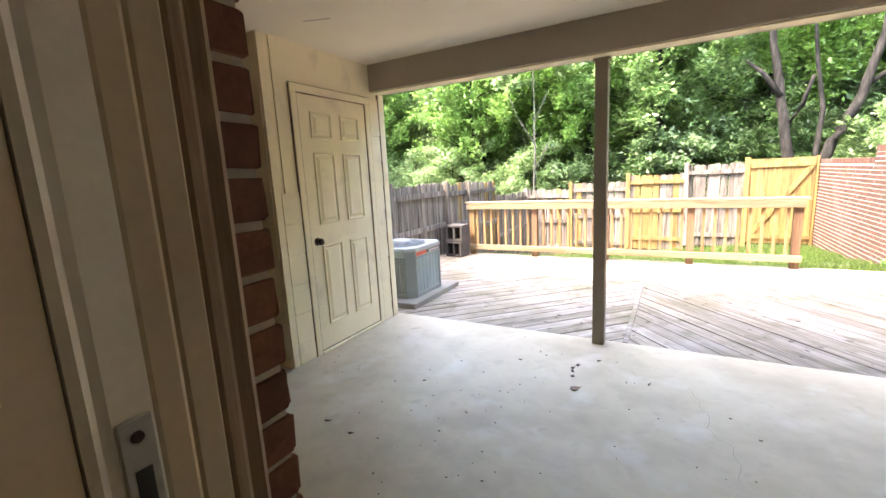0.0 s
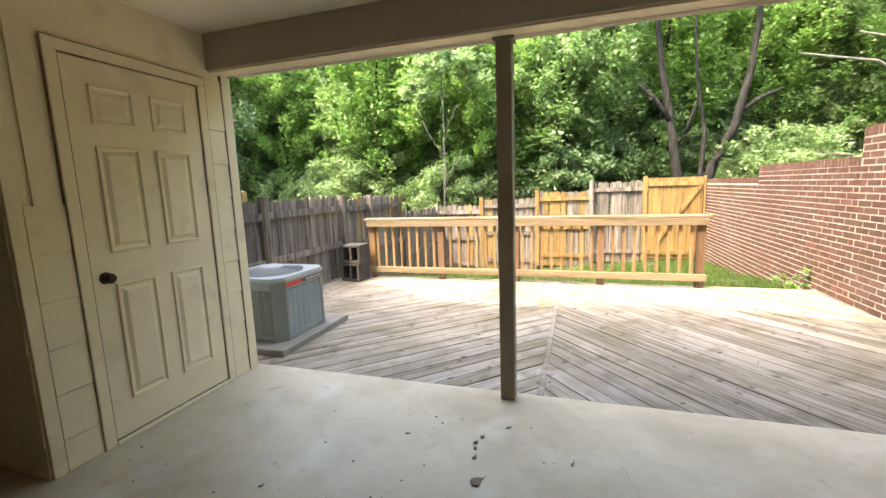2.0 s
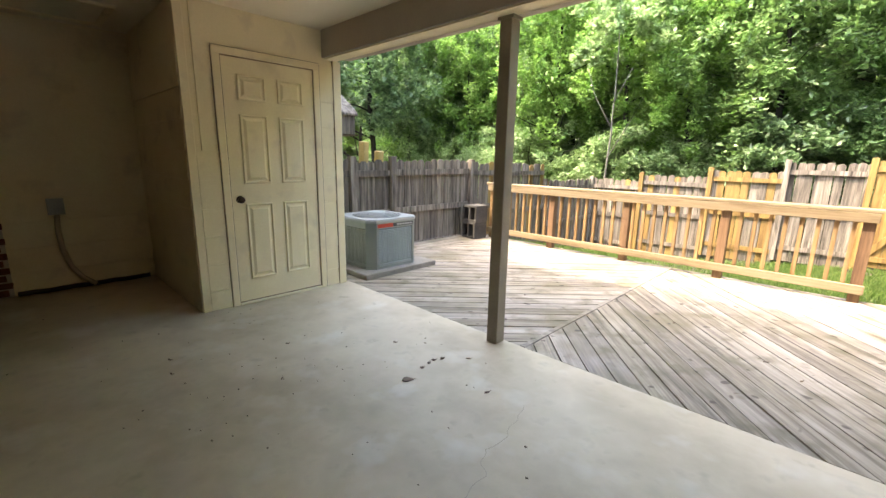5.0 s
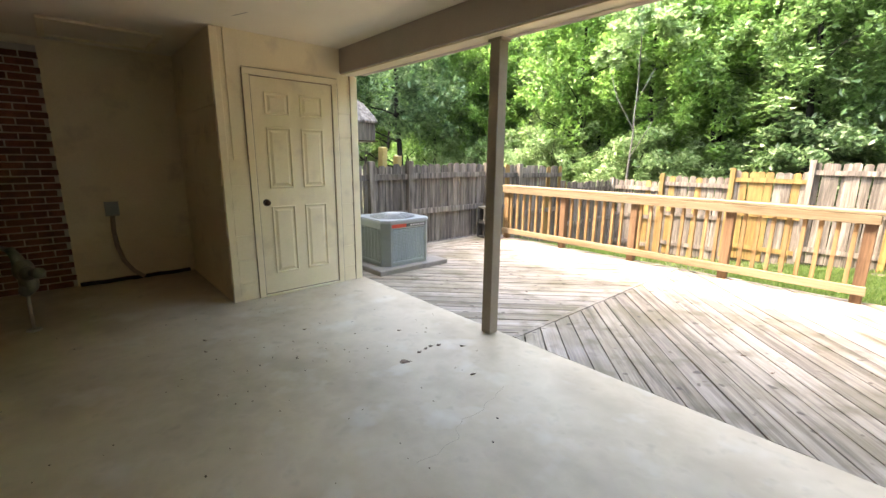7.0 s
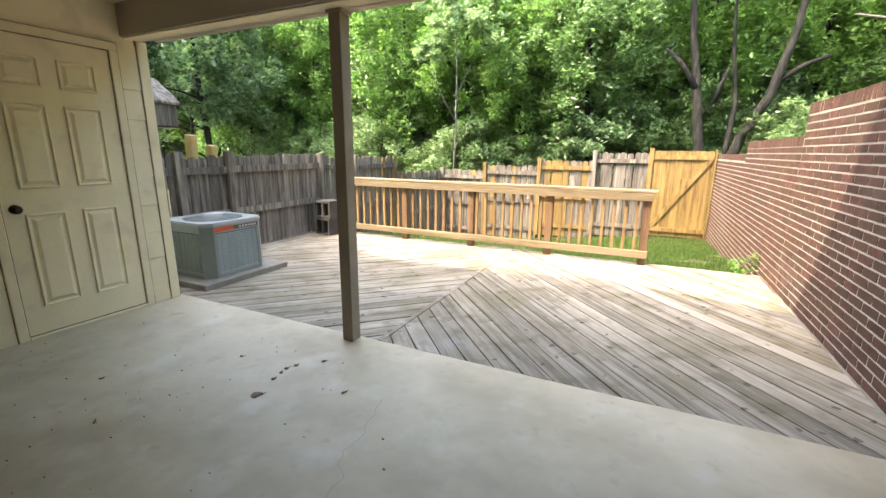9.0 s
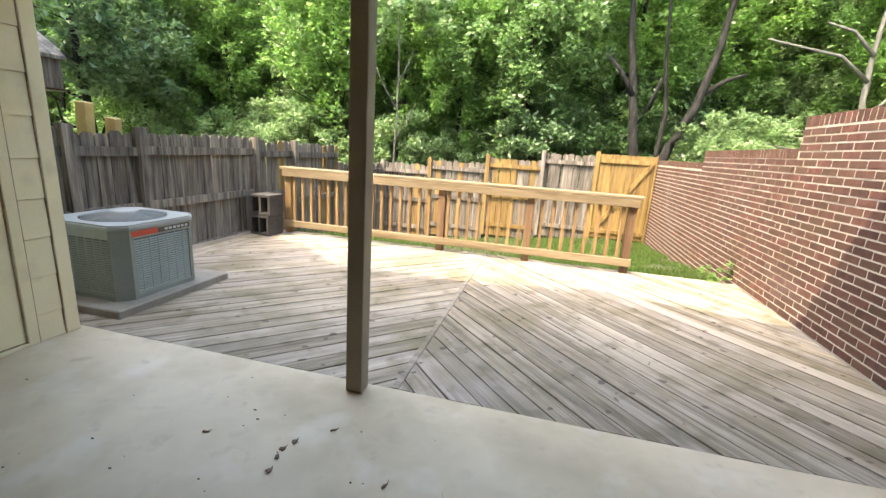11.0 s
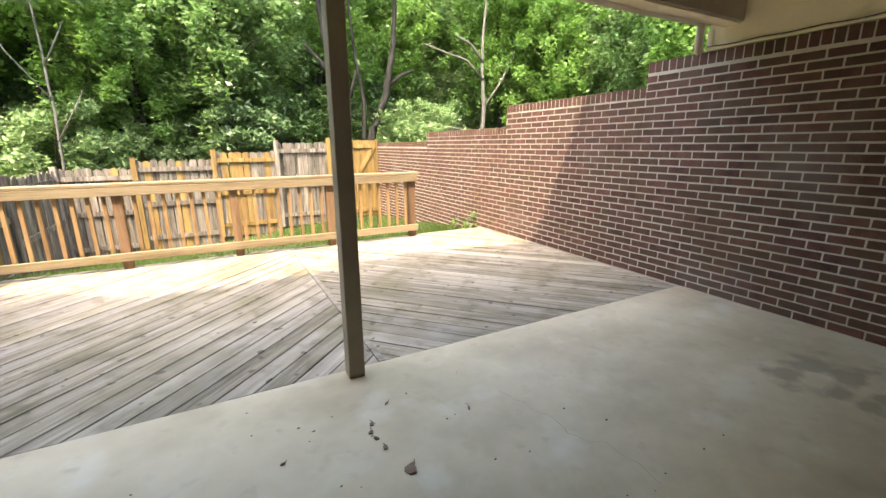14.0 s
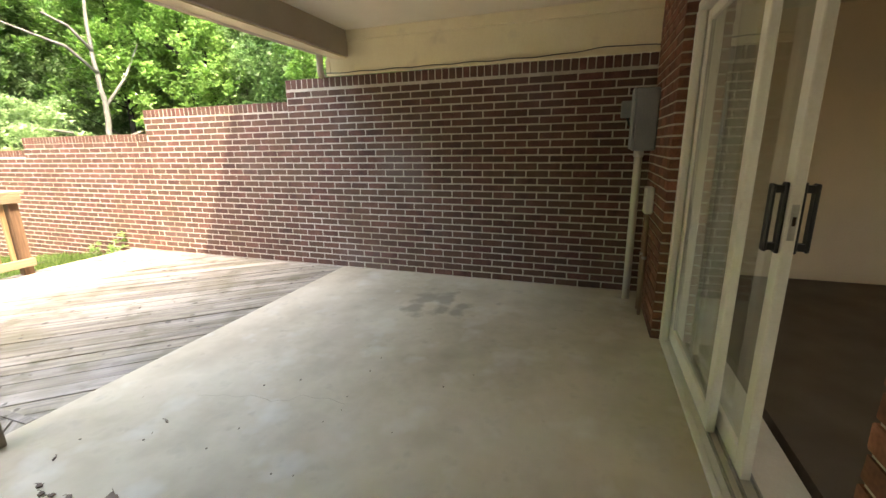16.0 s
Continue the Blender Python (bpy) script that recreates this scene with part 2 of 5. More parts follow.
patch(M["concrete"], (0.30, 0.235, 0.15), 1.7, 0.48, 0.68, 0.5)
patch(M["concrete"], (0.28, 0.235, 0.17), 9, 0.58, 0.78, 0.4)
patch(M["concrete"], (0.70, 0.68, 0.62), 3.1, 0.56, 0.72, 0.4)
patch(M["concrete"], (0.24, 0.20, 0.14), 6.0, 0.66, 0.86, 0.7, ((1.75, 2.36, 0.45, 0.16), (1.85, 2.16, 0.45, 0.14), (1.72, 2.0, 0.25, 0.10)))
patch(M["deck"], (0.13, 0.11, 0.055), 1.6, 0.48, 0.66, 0.6)
patch(M["deck"], (0.055, 0.04, 0.03), 13, 0.755, 0.80, 0.75, detail=0)
patch(M["deck"], (0.10, 0.085, 0.045), 5, 0.54, 0.70, 0.6)
patch(M["deck_new"], (0.17, 0.145, 0.085), 3, 0.50, 0.72, 0.5)
patch(M["deck_new"], (0.10, 0.075, 0.05), 13, 0.78, 0.82, 0.7, detail=0)
for key in ("brick", "brick_far"):
    patch(M[key], (0.20, 0.16, 0.15), 1.3, 0.58, 0.78, 0.45)
patch(M["mortar"], (0.30, 0.255, 0.17), 2.2, 0.50, 0.68, 0.6)
patch(M["cream"], (0.42, 0.35, 0.24), 3.5, 0.58, 0.80, 0.5)


def glass_mat(name):
    m, nt, p = nodes_of(name)
    p.inputs["Base Color"].default_value = (0.9, 0.95, 0.93, 1)
    p.inputs["Transmission Weight"].default_value = 1.0
    p.inputs["Roughness"].default_value = 0.01
    p.inputs["IOR"].default_value = 1.45
    return m


M["glass"] = glass_mat("window_glass")


# ---- mesh helpers ----
def add_box(bm, a, b, bevel=0.0):
    """A box between two opposite corners."""
    lo = [min(p, q) for p, q in zip(a, b)]
    hi = [max(p, q) for p, q in zip(a, b)]
    vs = [bm.verts.new((x, y, z)) for x in (lo[0], hi[0]) for y in (lo[1], hi[1]) for z in (lo[2], hi[2])]
    fs = [bm.faces.new([vs[i] for i in f]) for f in ((0, 1, 3, 2), (4, 6, 7, 5), (0, 4, 5, 1), (2, 3, 7, 6), (0, 2, 6, 4), (1, 5, 7, 3))]
    if bevel:
        es = {e for f in fs for e in f.edges}
        bmesh.ops.bevel(bm, geom=list(es), offset=bevel, segments=1, affect="EDGES")
    return vs


def box_bm(a, b, bevel=0.0):
    bm = bmesh.new()
    add_box(bm, a, b, bevel)
    return bm


def add_prism(bm, poly, z0, z1, axis="z"):
    """A prism over a polygon in plan; axis x or y lays it so that the outline stands upright."""
    def put(u, v, w):
        return {"z": (u, v, w), "x": (w, u, v), "y": (u, w, v)}[axis]
    a = [bm.verts.new(put(u, v, z0)) for u, v in poly]
    b = [bm.verts.new(put(u, v, z1)) for u, v in poly]
    n = len(poly)
    bm.faces.new(a)
    bm.faces.new(b)
    for i in range(n):
        bm.faces.new((a[i], a[(i + 1) % n], b[(i + 1) % n], b[i]))
    return bm


def add_tube(bm, pts, radii, seg=8):
    """A tapered tube along points."""
    rings = []
    for i, p in enumerate(pts):
        p = Vector(p)
        d = (Vector(pts[min(i + 1, len(pts) - 1)]) - Vector(pts[max(i - 1, 0)])).normalized()
        s = d.cross(Vector((0.31, 0.17, 0.93)) if abs(d.z) < 0.9 else Vector((1, 0.1, 0))).normalized()
        t = d.cross(s)
        rings.append([bm.verts.new(p + radii[i] * (math.cos(k * math.tau / seg) * s + math.sin(k * math.tau / seg) * t)) for k in range(seg)])
    for a, b in zip(rings, rings[1:]):
        for k in range(seg):
            f = bm.faces.new((a[k], a[(k + 1) % seg], b[(k + 1) % seg], b[k]))
            f.smooth = True
    bm.faces.new(rings[0])
    bm.faces.new(rings[-1])


def part(name, bm, material, parent=None, label="", **tags):
    """Links a bmesh as one mesh object under a thing or a part."""
    bmesh.ops.recalc_face_normals(bm, faces=bm.faces)
    me = bpy.data.meshes.new(name)
    bm.to_mesh(me)
    bm.free()
    me.materials.append(M[material])
    ob = new(name, me)
    ob.parent = parent
    return tagged(ob, label, **tags)


def thing(name, at, label, category, group=""):
    ob = new(name)
    ob.location = at
    return tagged(ob, label, category, group)


# ---- the plan ----
WALL_X = 2.56        # face of the brick party wall
SHED_X = -2.50       # door face of the store
SHED_Y = (2.22, 3.56)
FACE_Y = 0.535       # outer face of the house wall
SLAB_Y = 3.61        # edge of the concrete
DECK_Y = 6.93
FACE_R = 0.60       # the wall stands a little prouder beyond the door
CEIL = 2.40
JAMB_L, JAMB_R = -0.483, 1.58
RECESS_X = -4.08
FENCE_X = -3.62
BACK_Y = 11.55


def smooth(t):
    t = min(1, max(0, t))
    return t * t * (3 - 2 * t)


def ground_z(x, y):
    s = smooth((y - 6.7) / 4.9)
    l = min(1, max(0, (1.6 - x) / 5))
    z = -0.13 - 0.36 * s - 0.50 * s * l
    if y > 12:
        z += 0.10 * min(y - 12, 60)
    return z + 0.02 * noise.noise(Vector((x, y, 0)) * 0.9)


# ---- ground ----
bm = bmesh.new()
xs = [-300, -120, -60, -30, -20] + [-14 + i * 0.5 for i in range(57)] + [20, 30, 60, 120, 300]
ys = [-300, -100, -30, -10, 0, 3] + [6 + i * 0.4 for i in range(36)] + [22, 26, 32, 42, 60, 100, 300]
grid = [[bm.verts.new((x, y, ground_z(x, y))) for x in xs] for y in ys]
for j in range(len(ys) - 1):
    for i in range(len(xs) - 1):
        bm.faces.new((grid[j][i], grid[j][i + 1], grid[j + 1][i + 1], grid[j + 1][i])).smooth = True
part("ground", bm, "soil", label="dark soil and leaf litter under grass and trees", kind="structure")

# ---- slab ----
part("patio_slab", box_bm((RECESS_X - 0.1, FACE_R - 0.084, -0.12), (WALL_X + 0.02, SLAB_Y, 0), 0), "concrete", label="pale smooth concrete patio slab with cracks and stains", kind="structure")

# ---- ceiling and beam ----
part("ceiling", box_bm((RECESS_X - 0.1, FACE_Y - 0.02, CEIL), (WALL_X + 0.1, 3.40, CEIL + 0.03)), "ceiling", label="cream painted porch ceiling", kind="structure")

# ---- shed walls ----
def wall(name, a, b, material, label):
    return part(name, box_bm(a, b), material, label=label, kind="structure")


wall("wall_store_side", (RECESS_X, SHED_Y[0], 0), (SHED_X - 0.012, SHED_Y[0] + 0.1, CEIL), "cream", "cream painted lap siding of the store facing the house")
wall("wall_store_door", (SHED_X - 0.1, SHED_Y[0] + 0.1, 0), (SHED_X, SHED_Y[1], CEIL), "cream", "cream painted lap siding round the store door")
wall("wall_store_back", (RECESS_X, SHED_Y[1] - 0.1, -0.1), (SHED_X - 0.1, SHED_Y[1], CEIL), "cream", "cream painted outer wall of the store")
wall("wall_recess", (RECESS_X - 0.15, 1.13, 0), (RECESS_X, SHED_Y[0] + 0.1, CEIL), "cream", "cream painted wall of the porch recess")
BEAM_Z = 2.155
beam = thing("beam", (0, 3.46, 0), "cream brown painted porch beam spanning from the store to the brick wall", "beam")
beam["kind"] = "structure"
part("fascia", box_bm((SHED_X, -0.07, BEAM_Z + 0.012), (WALL_X + 0.06, 0.06, CEIL + 0.3), 0.004), "beam", beam, "brown cream painted beam boards")
part("soffit_strip", box_bm((SHED_X, -0.05, BEAM_Z), (WALL_X + 0.02, 0.075, BEAM_Z + 0.012)), "cream", beam, "pale strip under the beam")
part("drip_edge", box_bm((SHED_X, 0.06, BEAM_Z), (WALL_X + 0.02, 0.08, BEAM_Z + 0.05)), "cream", beam, "pale drip edge")

# upper storey, unseen: added to cast the shade on porch, deck and brick wall
wall("wall_upper", (-9, 3.44, CEIL + 0.3), (WALL_X + 3, 3.60, 4.6), "cream", "unseen painted wall of the upper storey, added above the porch")
bm = bmesh.new()
# eave outline bent so that its shadow follows the deck's uneven shade line
add_prism(bm, [(-9, -4.5), (6, -4.5), (6, 3.60), (0.97, 3.60), (0.42, 3.70), (-0.68, 3.95), (-1.28, 3.78), (-1.78, 3.62), (-2.48, 3.62), (-3.38, 3.62), (-4.07, 4.15), (-4.77, 4.4), (-9, 4.4)], 4.60, 4.68)
part("roof_slab", bm, "ceiling", label="unseen roof edge with its outline bent to cast the deck's shade line", kind="structure")
wall("wall_beyond_store", (-9, 0.3, -0.2), (RECESS_X - 0.15, 3.56, 4.6), "cream", "neighbouring part of the house beyond the store")
wall("floor_over_porch", (-9, -4.5, CEIL + 0.03), (WALL_X + 3, 3.44, CEIL + 0.30), "ceiling", "floor of the upper storey over the porch")

# ---- room behind the door ----
wall("floor_room", (-3.5, -4.0, -0.10), (3.5, FACE_Y - 0.402, -0.03), "carpet", "brown carpet of the dim room")
# back wall with an opening that is added, unseen, to hold the fill lamp
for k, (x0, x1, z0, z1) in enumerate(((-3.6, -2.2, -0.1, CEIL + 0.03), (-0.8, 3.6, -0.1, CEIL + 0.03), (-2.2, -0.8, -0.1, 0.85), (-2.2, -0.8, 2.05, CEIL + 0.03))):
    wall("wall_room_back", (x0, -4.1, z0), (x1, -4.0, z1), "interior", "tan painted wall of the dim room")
# added fill lamp that brightens the room and the door jamb
lamp = new("room_fill_light", bpy.data.lights.new("room_fill_light", "AREA"))
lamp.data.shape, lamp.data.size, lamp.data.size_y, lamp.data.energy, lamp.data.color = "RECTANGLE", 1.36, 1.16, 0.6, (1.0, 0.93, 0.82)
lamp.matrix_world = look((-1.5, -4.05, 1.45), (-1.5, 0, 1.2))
wall("wall_room_west", (-3.6, -4.0, -0.1), (-3.5, 0.28, CEIL + 0.03), "interior", "tan painted wall of the dim room")
wall("wall_room_east", (3.5, -4.0, -0.1), (3.6, 0.28, CEIL + 0.03), "interior", "tan painted wall of the dim room")
wall("baseboard_room", (-3.5, -4.0, -0.03), (3.5, -3.985, 0.07), "white_paint", "white baseboard")
HEAD = 2.06
wall("wall_room_south_a", (-3.5, 0.18, -0.1), (JAMB_L - 0.1, FACE_Y - 0.242, CEIL + 0.03), "interior", "tan painted inner face of the house wall")
wall("wall_room_south_b", (JAMB_R + 0.002, 0.18, -0.1), (3.5, FACE_Y - 0.242, CEIL + 0.03), "interior", "tan painted inner face of the house wall")
wall("wall_room_south_c", (JAMB_L - 0.1, 0.18, HEAD), (JAMB_R + 0.002, FACE_Y - 0.242, CEIL + 0.03), "interior", "tan painted inner face of the house wall")

# ---- brickwork ----
BL, BH, J = 0.191, 0.0545, 0.0125
PITCH, COURSE = BL + J, BH + J
rng = random.Random(4)
SHARED = {}


def brick_mesh(l, h, d, material="brick"):
    """One brick: face towards -y, its front corners chipped and slightly uneven."""
    key = (round(l, 2), round(h, 3), round(d, 3), rng.randrange(5), material)
    if key not in SHARED:
        bm = bmesh.new()
        j = lambda: rng.uniform(-0.0016, 0.0016)
        f = [bm.verts.new((x + j(), j() * 0.8, z + j())) for x, z in ((0.003, 0), (l - 0.003, 0), (l, 0.003), (l, h - 0.003), (l - 0.003, h), (0.003, h), (0, h - 0.003), (0, 0.003))]
        b = [bm.verts.new((x, d, z)) for x, z in ((0, 0), (l, 0), (l, h), (0, h))]
        bm.faces.new(f)
        bm.faces.new((f[0], b[0], b[1], f[1]))
        bm.faces.new((f[1], b[1], f[2]))
        bm.faces.new((f[2], b[1], b[2], f[3]))
        bm.faces.new((f[3], b[2], f[4]))
        bm.faces.new((f[4], b[2], b[3], f[5]))
        bm.faces.new((f[5], b[3], f[6]))
        bm.faces.new((f[6], b[3], b[0], f[7]))
        bm.faces.new((f[7], b[0], f[0]))
        bmesh.ops.recalc_face_normals(bm, faces=bm.faces)
        me = bpy.data.meshes.new("brick")
        bm.to_mesh(me)
        bm.free()
        me.materials.append(M[material])
        SHARED[key] = me
    return SHARED[key]


def courses(u0, u1, z0, z1, shift=0.0):
    """Running bond: rows of (u, z, length, height)."""
    out = []
    k = 0
    z = z0
    while z + BH <= z1 + 0.004:
        u = u0 - (PITCH / 2 if k % 2 else 0) - shift
        while u < u1:
            a, b = max(u, u0), min(u + BL, u1)
            if b - a > 0.03:
                out.append((a, z, b - a, BH))
            u += PITCH
        z += COURSE
        k += 1
    return out


def coping(u0, u1, z, h=0.092):
    """A row of bricks standing on edge."""
    n = max(1, round((u1 - u0) / COURSE))
    p = (u1 - u0) / n
    return [(u0 + i * p + 0.004, z, p - J + 0.002, h) for i in range(n)]


def lay(parent, rows, base, turn, depth, near, joined_name, label, material="brick"):
    """Lays bricks on a face: those for which near(u, z) holds, up to 300, as parts; the rest joined."""
    rows = sorted(rows, key=lambda r: near(r[0], r[1]))
    m = pose(*base, 0, 0, turn)
    verts, faces = [], []
    for i, (u, z, l, h) in enumerate(rows):
        me = brick_mesh(l, h, depth, material)
        if i < 290:
            o = new("brick", me)
            o.parent = parent
            o.matrix_basis = m @ pose(u, rng.uniform(-0.0012, 0.0012), z, 0, 0, 0)
        else:
            n = len(verts)
            mm = m @ pose(u, rng.uniform(-0.0012, 0.0012), z)
            verts += [mm @ v.co for v in me.vertices]
            faces += [[n + k for k in f.vertices] for f in me.polygons]
    if verts:
        me = bpy.data.meshes.new(joined_name)
        me.from_pydata(verts, [], faces)
        me.materials.append(M[material + "_far"])
        o = new(joined_name, me)
        o.parent = parent
        tagged(o, label, kind="stuff")


def mortar_core(name, a, b, label):
    return part(name, box_bm(a, b), "mortar", label=label, kind="structure")


# ---- patio party wall (steps down away from the house) ----
STEPS = [(0.60, 4.16, 1.992), (4.16, 6.31, 1.78), (6.31, 8.80, 1.50), (8.80, BACK_Y + 3.0, 1.325)]
BEAM_BASE = COURSE * -9 + 0.005

# ---- post ----
post = thing("porch_post", (-0.508, 3.548, 0), "square brown painted wooden porch post standing on the slab edge", "post")
part("shaft", box_bm((-0.045, -0.045, 0), (0.045, 0.045, BEAM_Z), 0.004), "post", post)
part("cap_board", box_bm((-0.06, -0.05, BEAM_Z - 0.02), (0.06, 0.05, BEAM_Z + 0.0)), "post", post)

# ---- store door ----
door = thing("store_door", (SHED_X, 2.50, 0.02), "cream painted six panel door with a dark knob, closed", "door")
DW, DH = 0.79, 2.02


def door_leaf():
    bm = bmesh.new()
    add_box(bm, (-0.01, 0, 0.01), (0.012, DW, DH))
    return bm


part("leaf", door_leaf(), "cream", door, "cream painted flat leaf")


def raised_panel(y0, y1, z0, z1):
    bm = bmesh.new()
    rings = []
    for inset, x in ((0, 0.012), (0.003, 0.023), (0.011, 0.024), (0.019, 0.0125), (0.030, 0.0125), (0.050, 0.023)):
        rings.append([bm.verts.new((x, y, z)) for y, z in ((y0 + inset, z0 + inset), (y1 - inset, z0 + inset), (y1 - inset, z1 - inset), (y0 + inset, z1 - inset))])
    for a, b in zip(rings, rings[1:]):
        for k in range(4):
            bm.faces.new((a[k], a[(k + 1) % 4], b[(k + 1) % 4], b[k]))
    bm.faces.new(rings[-1])
    return bm


for z0, z1 in ((0.20, 0.86), (1.03, 1.59), (1.70, 1.90)):
    for y0 in (0.115, 0.445):
        part("panel", raised_panel(y0, y0 + 0.23, z0, z1), "cream", door, "raised moulded door panel")
knob = part("knob", bmesh.new(), "bronze", door, "dark bronze round knob")
bm = bmesh.new()
add_tube(bm, [(0.012, 0.07, 0.90), (0.016, 0.07, 0.90)], [0.032, 0.032], 20)
add_tube(bm, [(0.016, 0.07, 0.90), (0.035, 0.07, 0.90)], [0.012, 0.012], 12)
add_tube(bm, [(0.035, 0.07, 0.90), (0.040, 0.07, 0.90), (0.055, 0.07, 0.90), (0.066, 0.07, 0.90), (0.070, 0.07, 0.90)], [0.014, 0.024, 0.028, 0.022, 0.008], 20)
bm.to_mesh(knob.data)
bm.free()

CAS = 0.058
frame_s = thing("door_frame", (SHED_X, 0, 0), "cream painted door casing round the store door", "door frame")
frame_s["kind"] = "structure"
for n, a, b in (("jamb_casing", (0, 2.442, 0), (0.022, 2.442 + CAS, 2.05)), ("jamb_casing", (0, 3.290, 0), (0.022, 3.290 + CAS, 2.05)), ("head_casing", (0, 2.442, 2.05), (0.022, 3.348, 2.108))):
    bm = box_bm(a, b, 0.004)
    part(n, bm, "cream", frame_s)
# thin brown strips draw the shadow gaps round leaf and casing
for a, b in (((0, 2.5005, 0.022), (0.0165, 2.505, 2.0495)), ((0, 3.2815, 0.022), (0.0185, 3.2895, 2.0495)), ((0, 2.505, 2.040), (0.0185, 3.2815, 2.0495))):
    part("weather_strip", box_bm(a, b), "gap_shade", frame_s, "dark brown strip painted for the shadow gap round the door leaf")
for y, x1 in ((2.4385, 0.0175), (3.3485, 0.0175)):
    part("caulk_line", box_bm((0, y, 0), (x1, y + 0.0035, 2.10)), "gap_shade", frame_s, "brown line painted for the shadow gap beside the casing")
part("caulk_line", box_bm((0, 2.442, 2.1085), (0.0165, 3.348, 2.112)), "gap_shade", frame_s, "brown line painted for the shadow gap over the casing")
part("door_sweep", box_bm((0, 2.5055, 0.0225), (0.0145, 3.2812, 0.031)), "gap_shade", frame_s, "dark brown strip painted for the shadow gap under the door leaf")
part("threshold", box_bm((0, 2.50, 0), (0.03, 3.29, 0.022), 0.004), "cream", frame_s, "cream worn threshold")

# lap siding on the store: boards with a shadow line, below the smooth band
siding = thing("lap_siding", (SHED_X, 0, 0), "cream painted lap siding boards beside the store door", "siding")
siding["kind"] = "structure"


def lap(a, b, z0, z1, along, off, proud=0.016):
    """One lap board along y (at x off) or along x (at y off, facing -y)."""
    bm = bmesh.new()
    if along == "y":
        pts = [(off, z0), (off + proud, z0), (off + 0.010, z1 - 0.004), (off, z1 - 0.004)]
        va = [bm.verts.new((p, a, q)) for p, q in pts]
        vb = [bm.verts.new((p, b, q)) for p, q in pts]
    else:
        pts = [(off, z0), (off - proud, z0), (off - 0.010, z1 - 0.004), (off, z1 - 0.004)]
        va = [bm.verts.new((a, p, q)) for p, q in pts]
        vb = [bm.verts.new((b, p, q)) for p, q in pts]
    for k in range(4):
        bm.faces.new((va[k], va[(k + 1) % 4], vb[(k + 1) % 4], vb[k]))
    bm.faces.new(va)
    bm.faces.new(vb)
    return bm


LAPS = [0.004, 0.17, 0.40, 0.63, 0.86, 1.09, 1.32, 1.55, 1.78]
for z0, z1 in zip(LAPS, LAPS[1:] + [2.12]):
    part("lap_board", lap(3.352, 3.489, z0, z1, "y", 0.0), "cream", siding)
    if z0 < 1.2:
        part("lap_board", lap(2.2735, 2.4382, z0, z1, "y", 0.0, 0.012), "cream", siding)
    part("lap_board", lap(RECESS_X - SHED_X, -0.014, z0, z1, "x", SHED_Y[0]), "cream", siding)
# brown strip draws the shadow gap between lap ends and corner board
part("caulk_line", box_bm((0, 3.4895, 0), (0.0185, 3.4965, BEAM_Z)), "gap_shade", siding, "brown line painted for the shadow gap beside the corner board")
part("corner_board", box_bm((0, 3.497, 0), (0.02, 3.575, BEAM_Z), 0.003), "cream", siding, "pale corner board")
part("corner_board", box_bm((-0.02, 2.212, 0), (0.009, 2.273, CEIL - 0.005), 0.003), "cream", siding, "pale corner board")

# ---- deck ----
def clip(poly, a, b, c):
    """Keeps the part of a polygon where a*x + b*y <= c."""
    out = []
    for p, q in zip(poly, poly[1:] + poly[:1]):
        dp, dq = a * p[0] + b * p[1] - c, a * q[0] + b * q[1] - c
        if dp <= 0:
            out.append(p)
        if dp * dq < 0:
            t = dp / (dp - dq)
            out.append((p[0] + t * (q[0] - p[0]), p[1] + t * (q[1] - p[1])))
    return out


deck = thing("deck", (0, 0, 0), "weathered wooden deck with boards laid in a chevron", "deck")
deck["kind"] = "structure"
SEAM = -0.33
DECK_W = -3.16
BOARD = 0.1395


def deck_half(x0, x1, heading, joint):
    """Boards laid diagonally between two edges; heading in degrees of the boards' length; joint: where one joint meets the slab."""
    h = radians(heading)
    c, s = math.cos(h), math.sin(h)
    corners = [(x0, SLAB_Y + 0.012), (x1, SLAB_Y + 0.012), (x1, DECK_Y), (x0, DECK_Y)]
    vs = [-s * x + c * y for x, y in corners]
    v = -s * joint + c * (SLAB_Y + 0.012)
    v += BOARD * math.floor((min(vs) - v) / BOARD)
    i = 0
    while v < max(vs):
        local = [(c * x + s * y, -s * x + c * y) for x, y in corners]
        strip = clip(clip(local, 0, -1, -(v + 0.0052)), 0, 1, v + BOARD - 0.0052)
        if len(strip) > 2:
            u0 = min(p[0] for p in strip)
            u1 = max(p[0] for p in strip)
            if u1 - u0 > 0.05:
                bm = bmesh.new()
                add_prism(bm, [(p[0] - u0, p[1] - v) for p in strip], -0.030, 0.0)
                yield i, u0, v, h, c, s, bm
        v += BOARD
        i += 1


for half, (x0, x1, heading, joint) in enumerate(((DECK_W, SEAM - 0.010, 44.7, -0.643), (SEAM + 0.034, WALL_X - 0.01, -48.0, 0.173))):
    for i, u0, v, h, c, s, bm in deck_half(x0, x1, heading, joint):
        new_one = half == 1 and v <= -s * 2.19 + c * 4.826 < v + BOARD
        o = part("deck_board", bm, "deck_new" if new_one else "deck", deck, "paler newer deck board" if new_one else "")
        o.matrix_basis = pose(c * u0 - s * v, s * u0 + c * v, -0.006 + rng.uniform(-0.002, 0.002), rng.uniform(-0.3, 0.3), 0, math.degrees(h))
bm = bmesh.new()
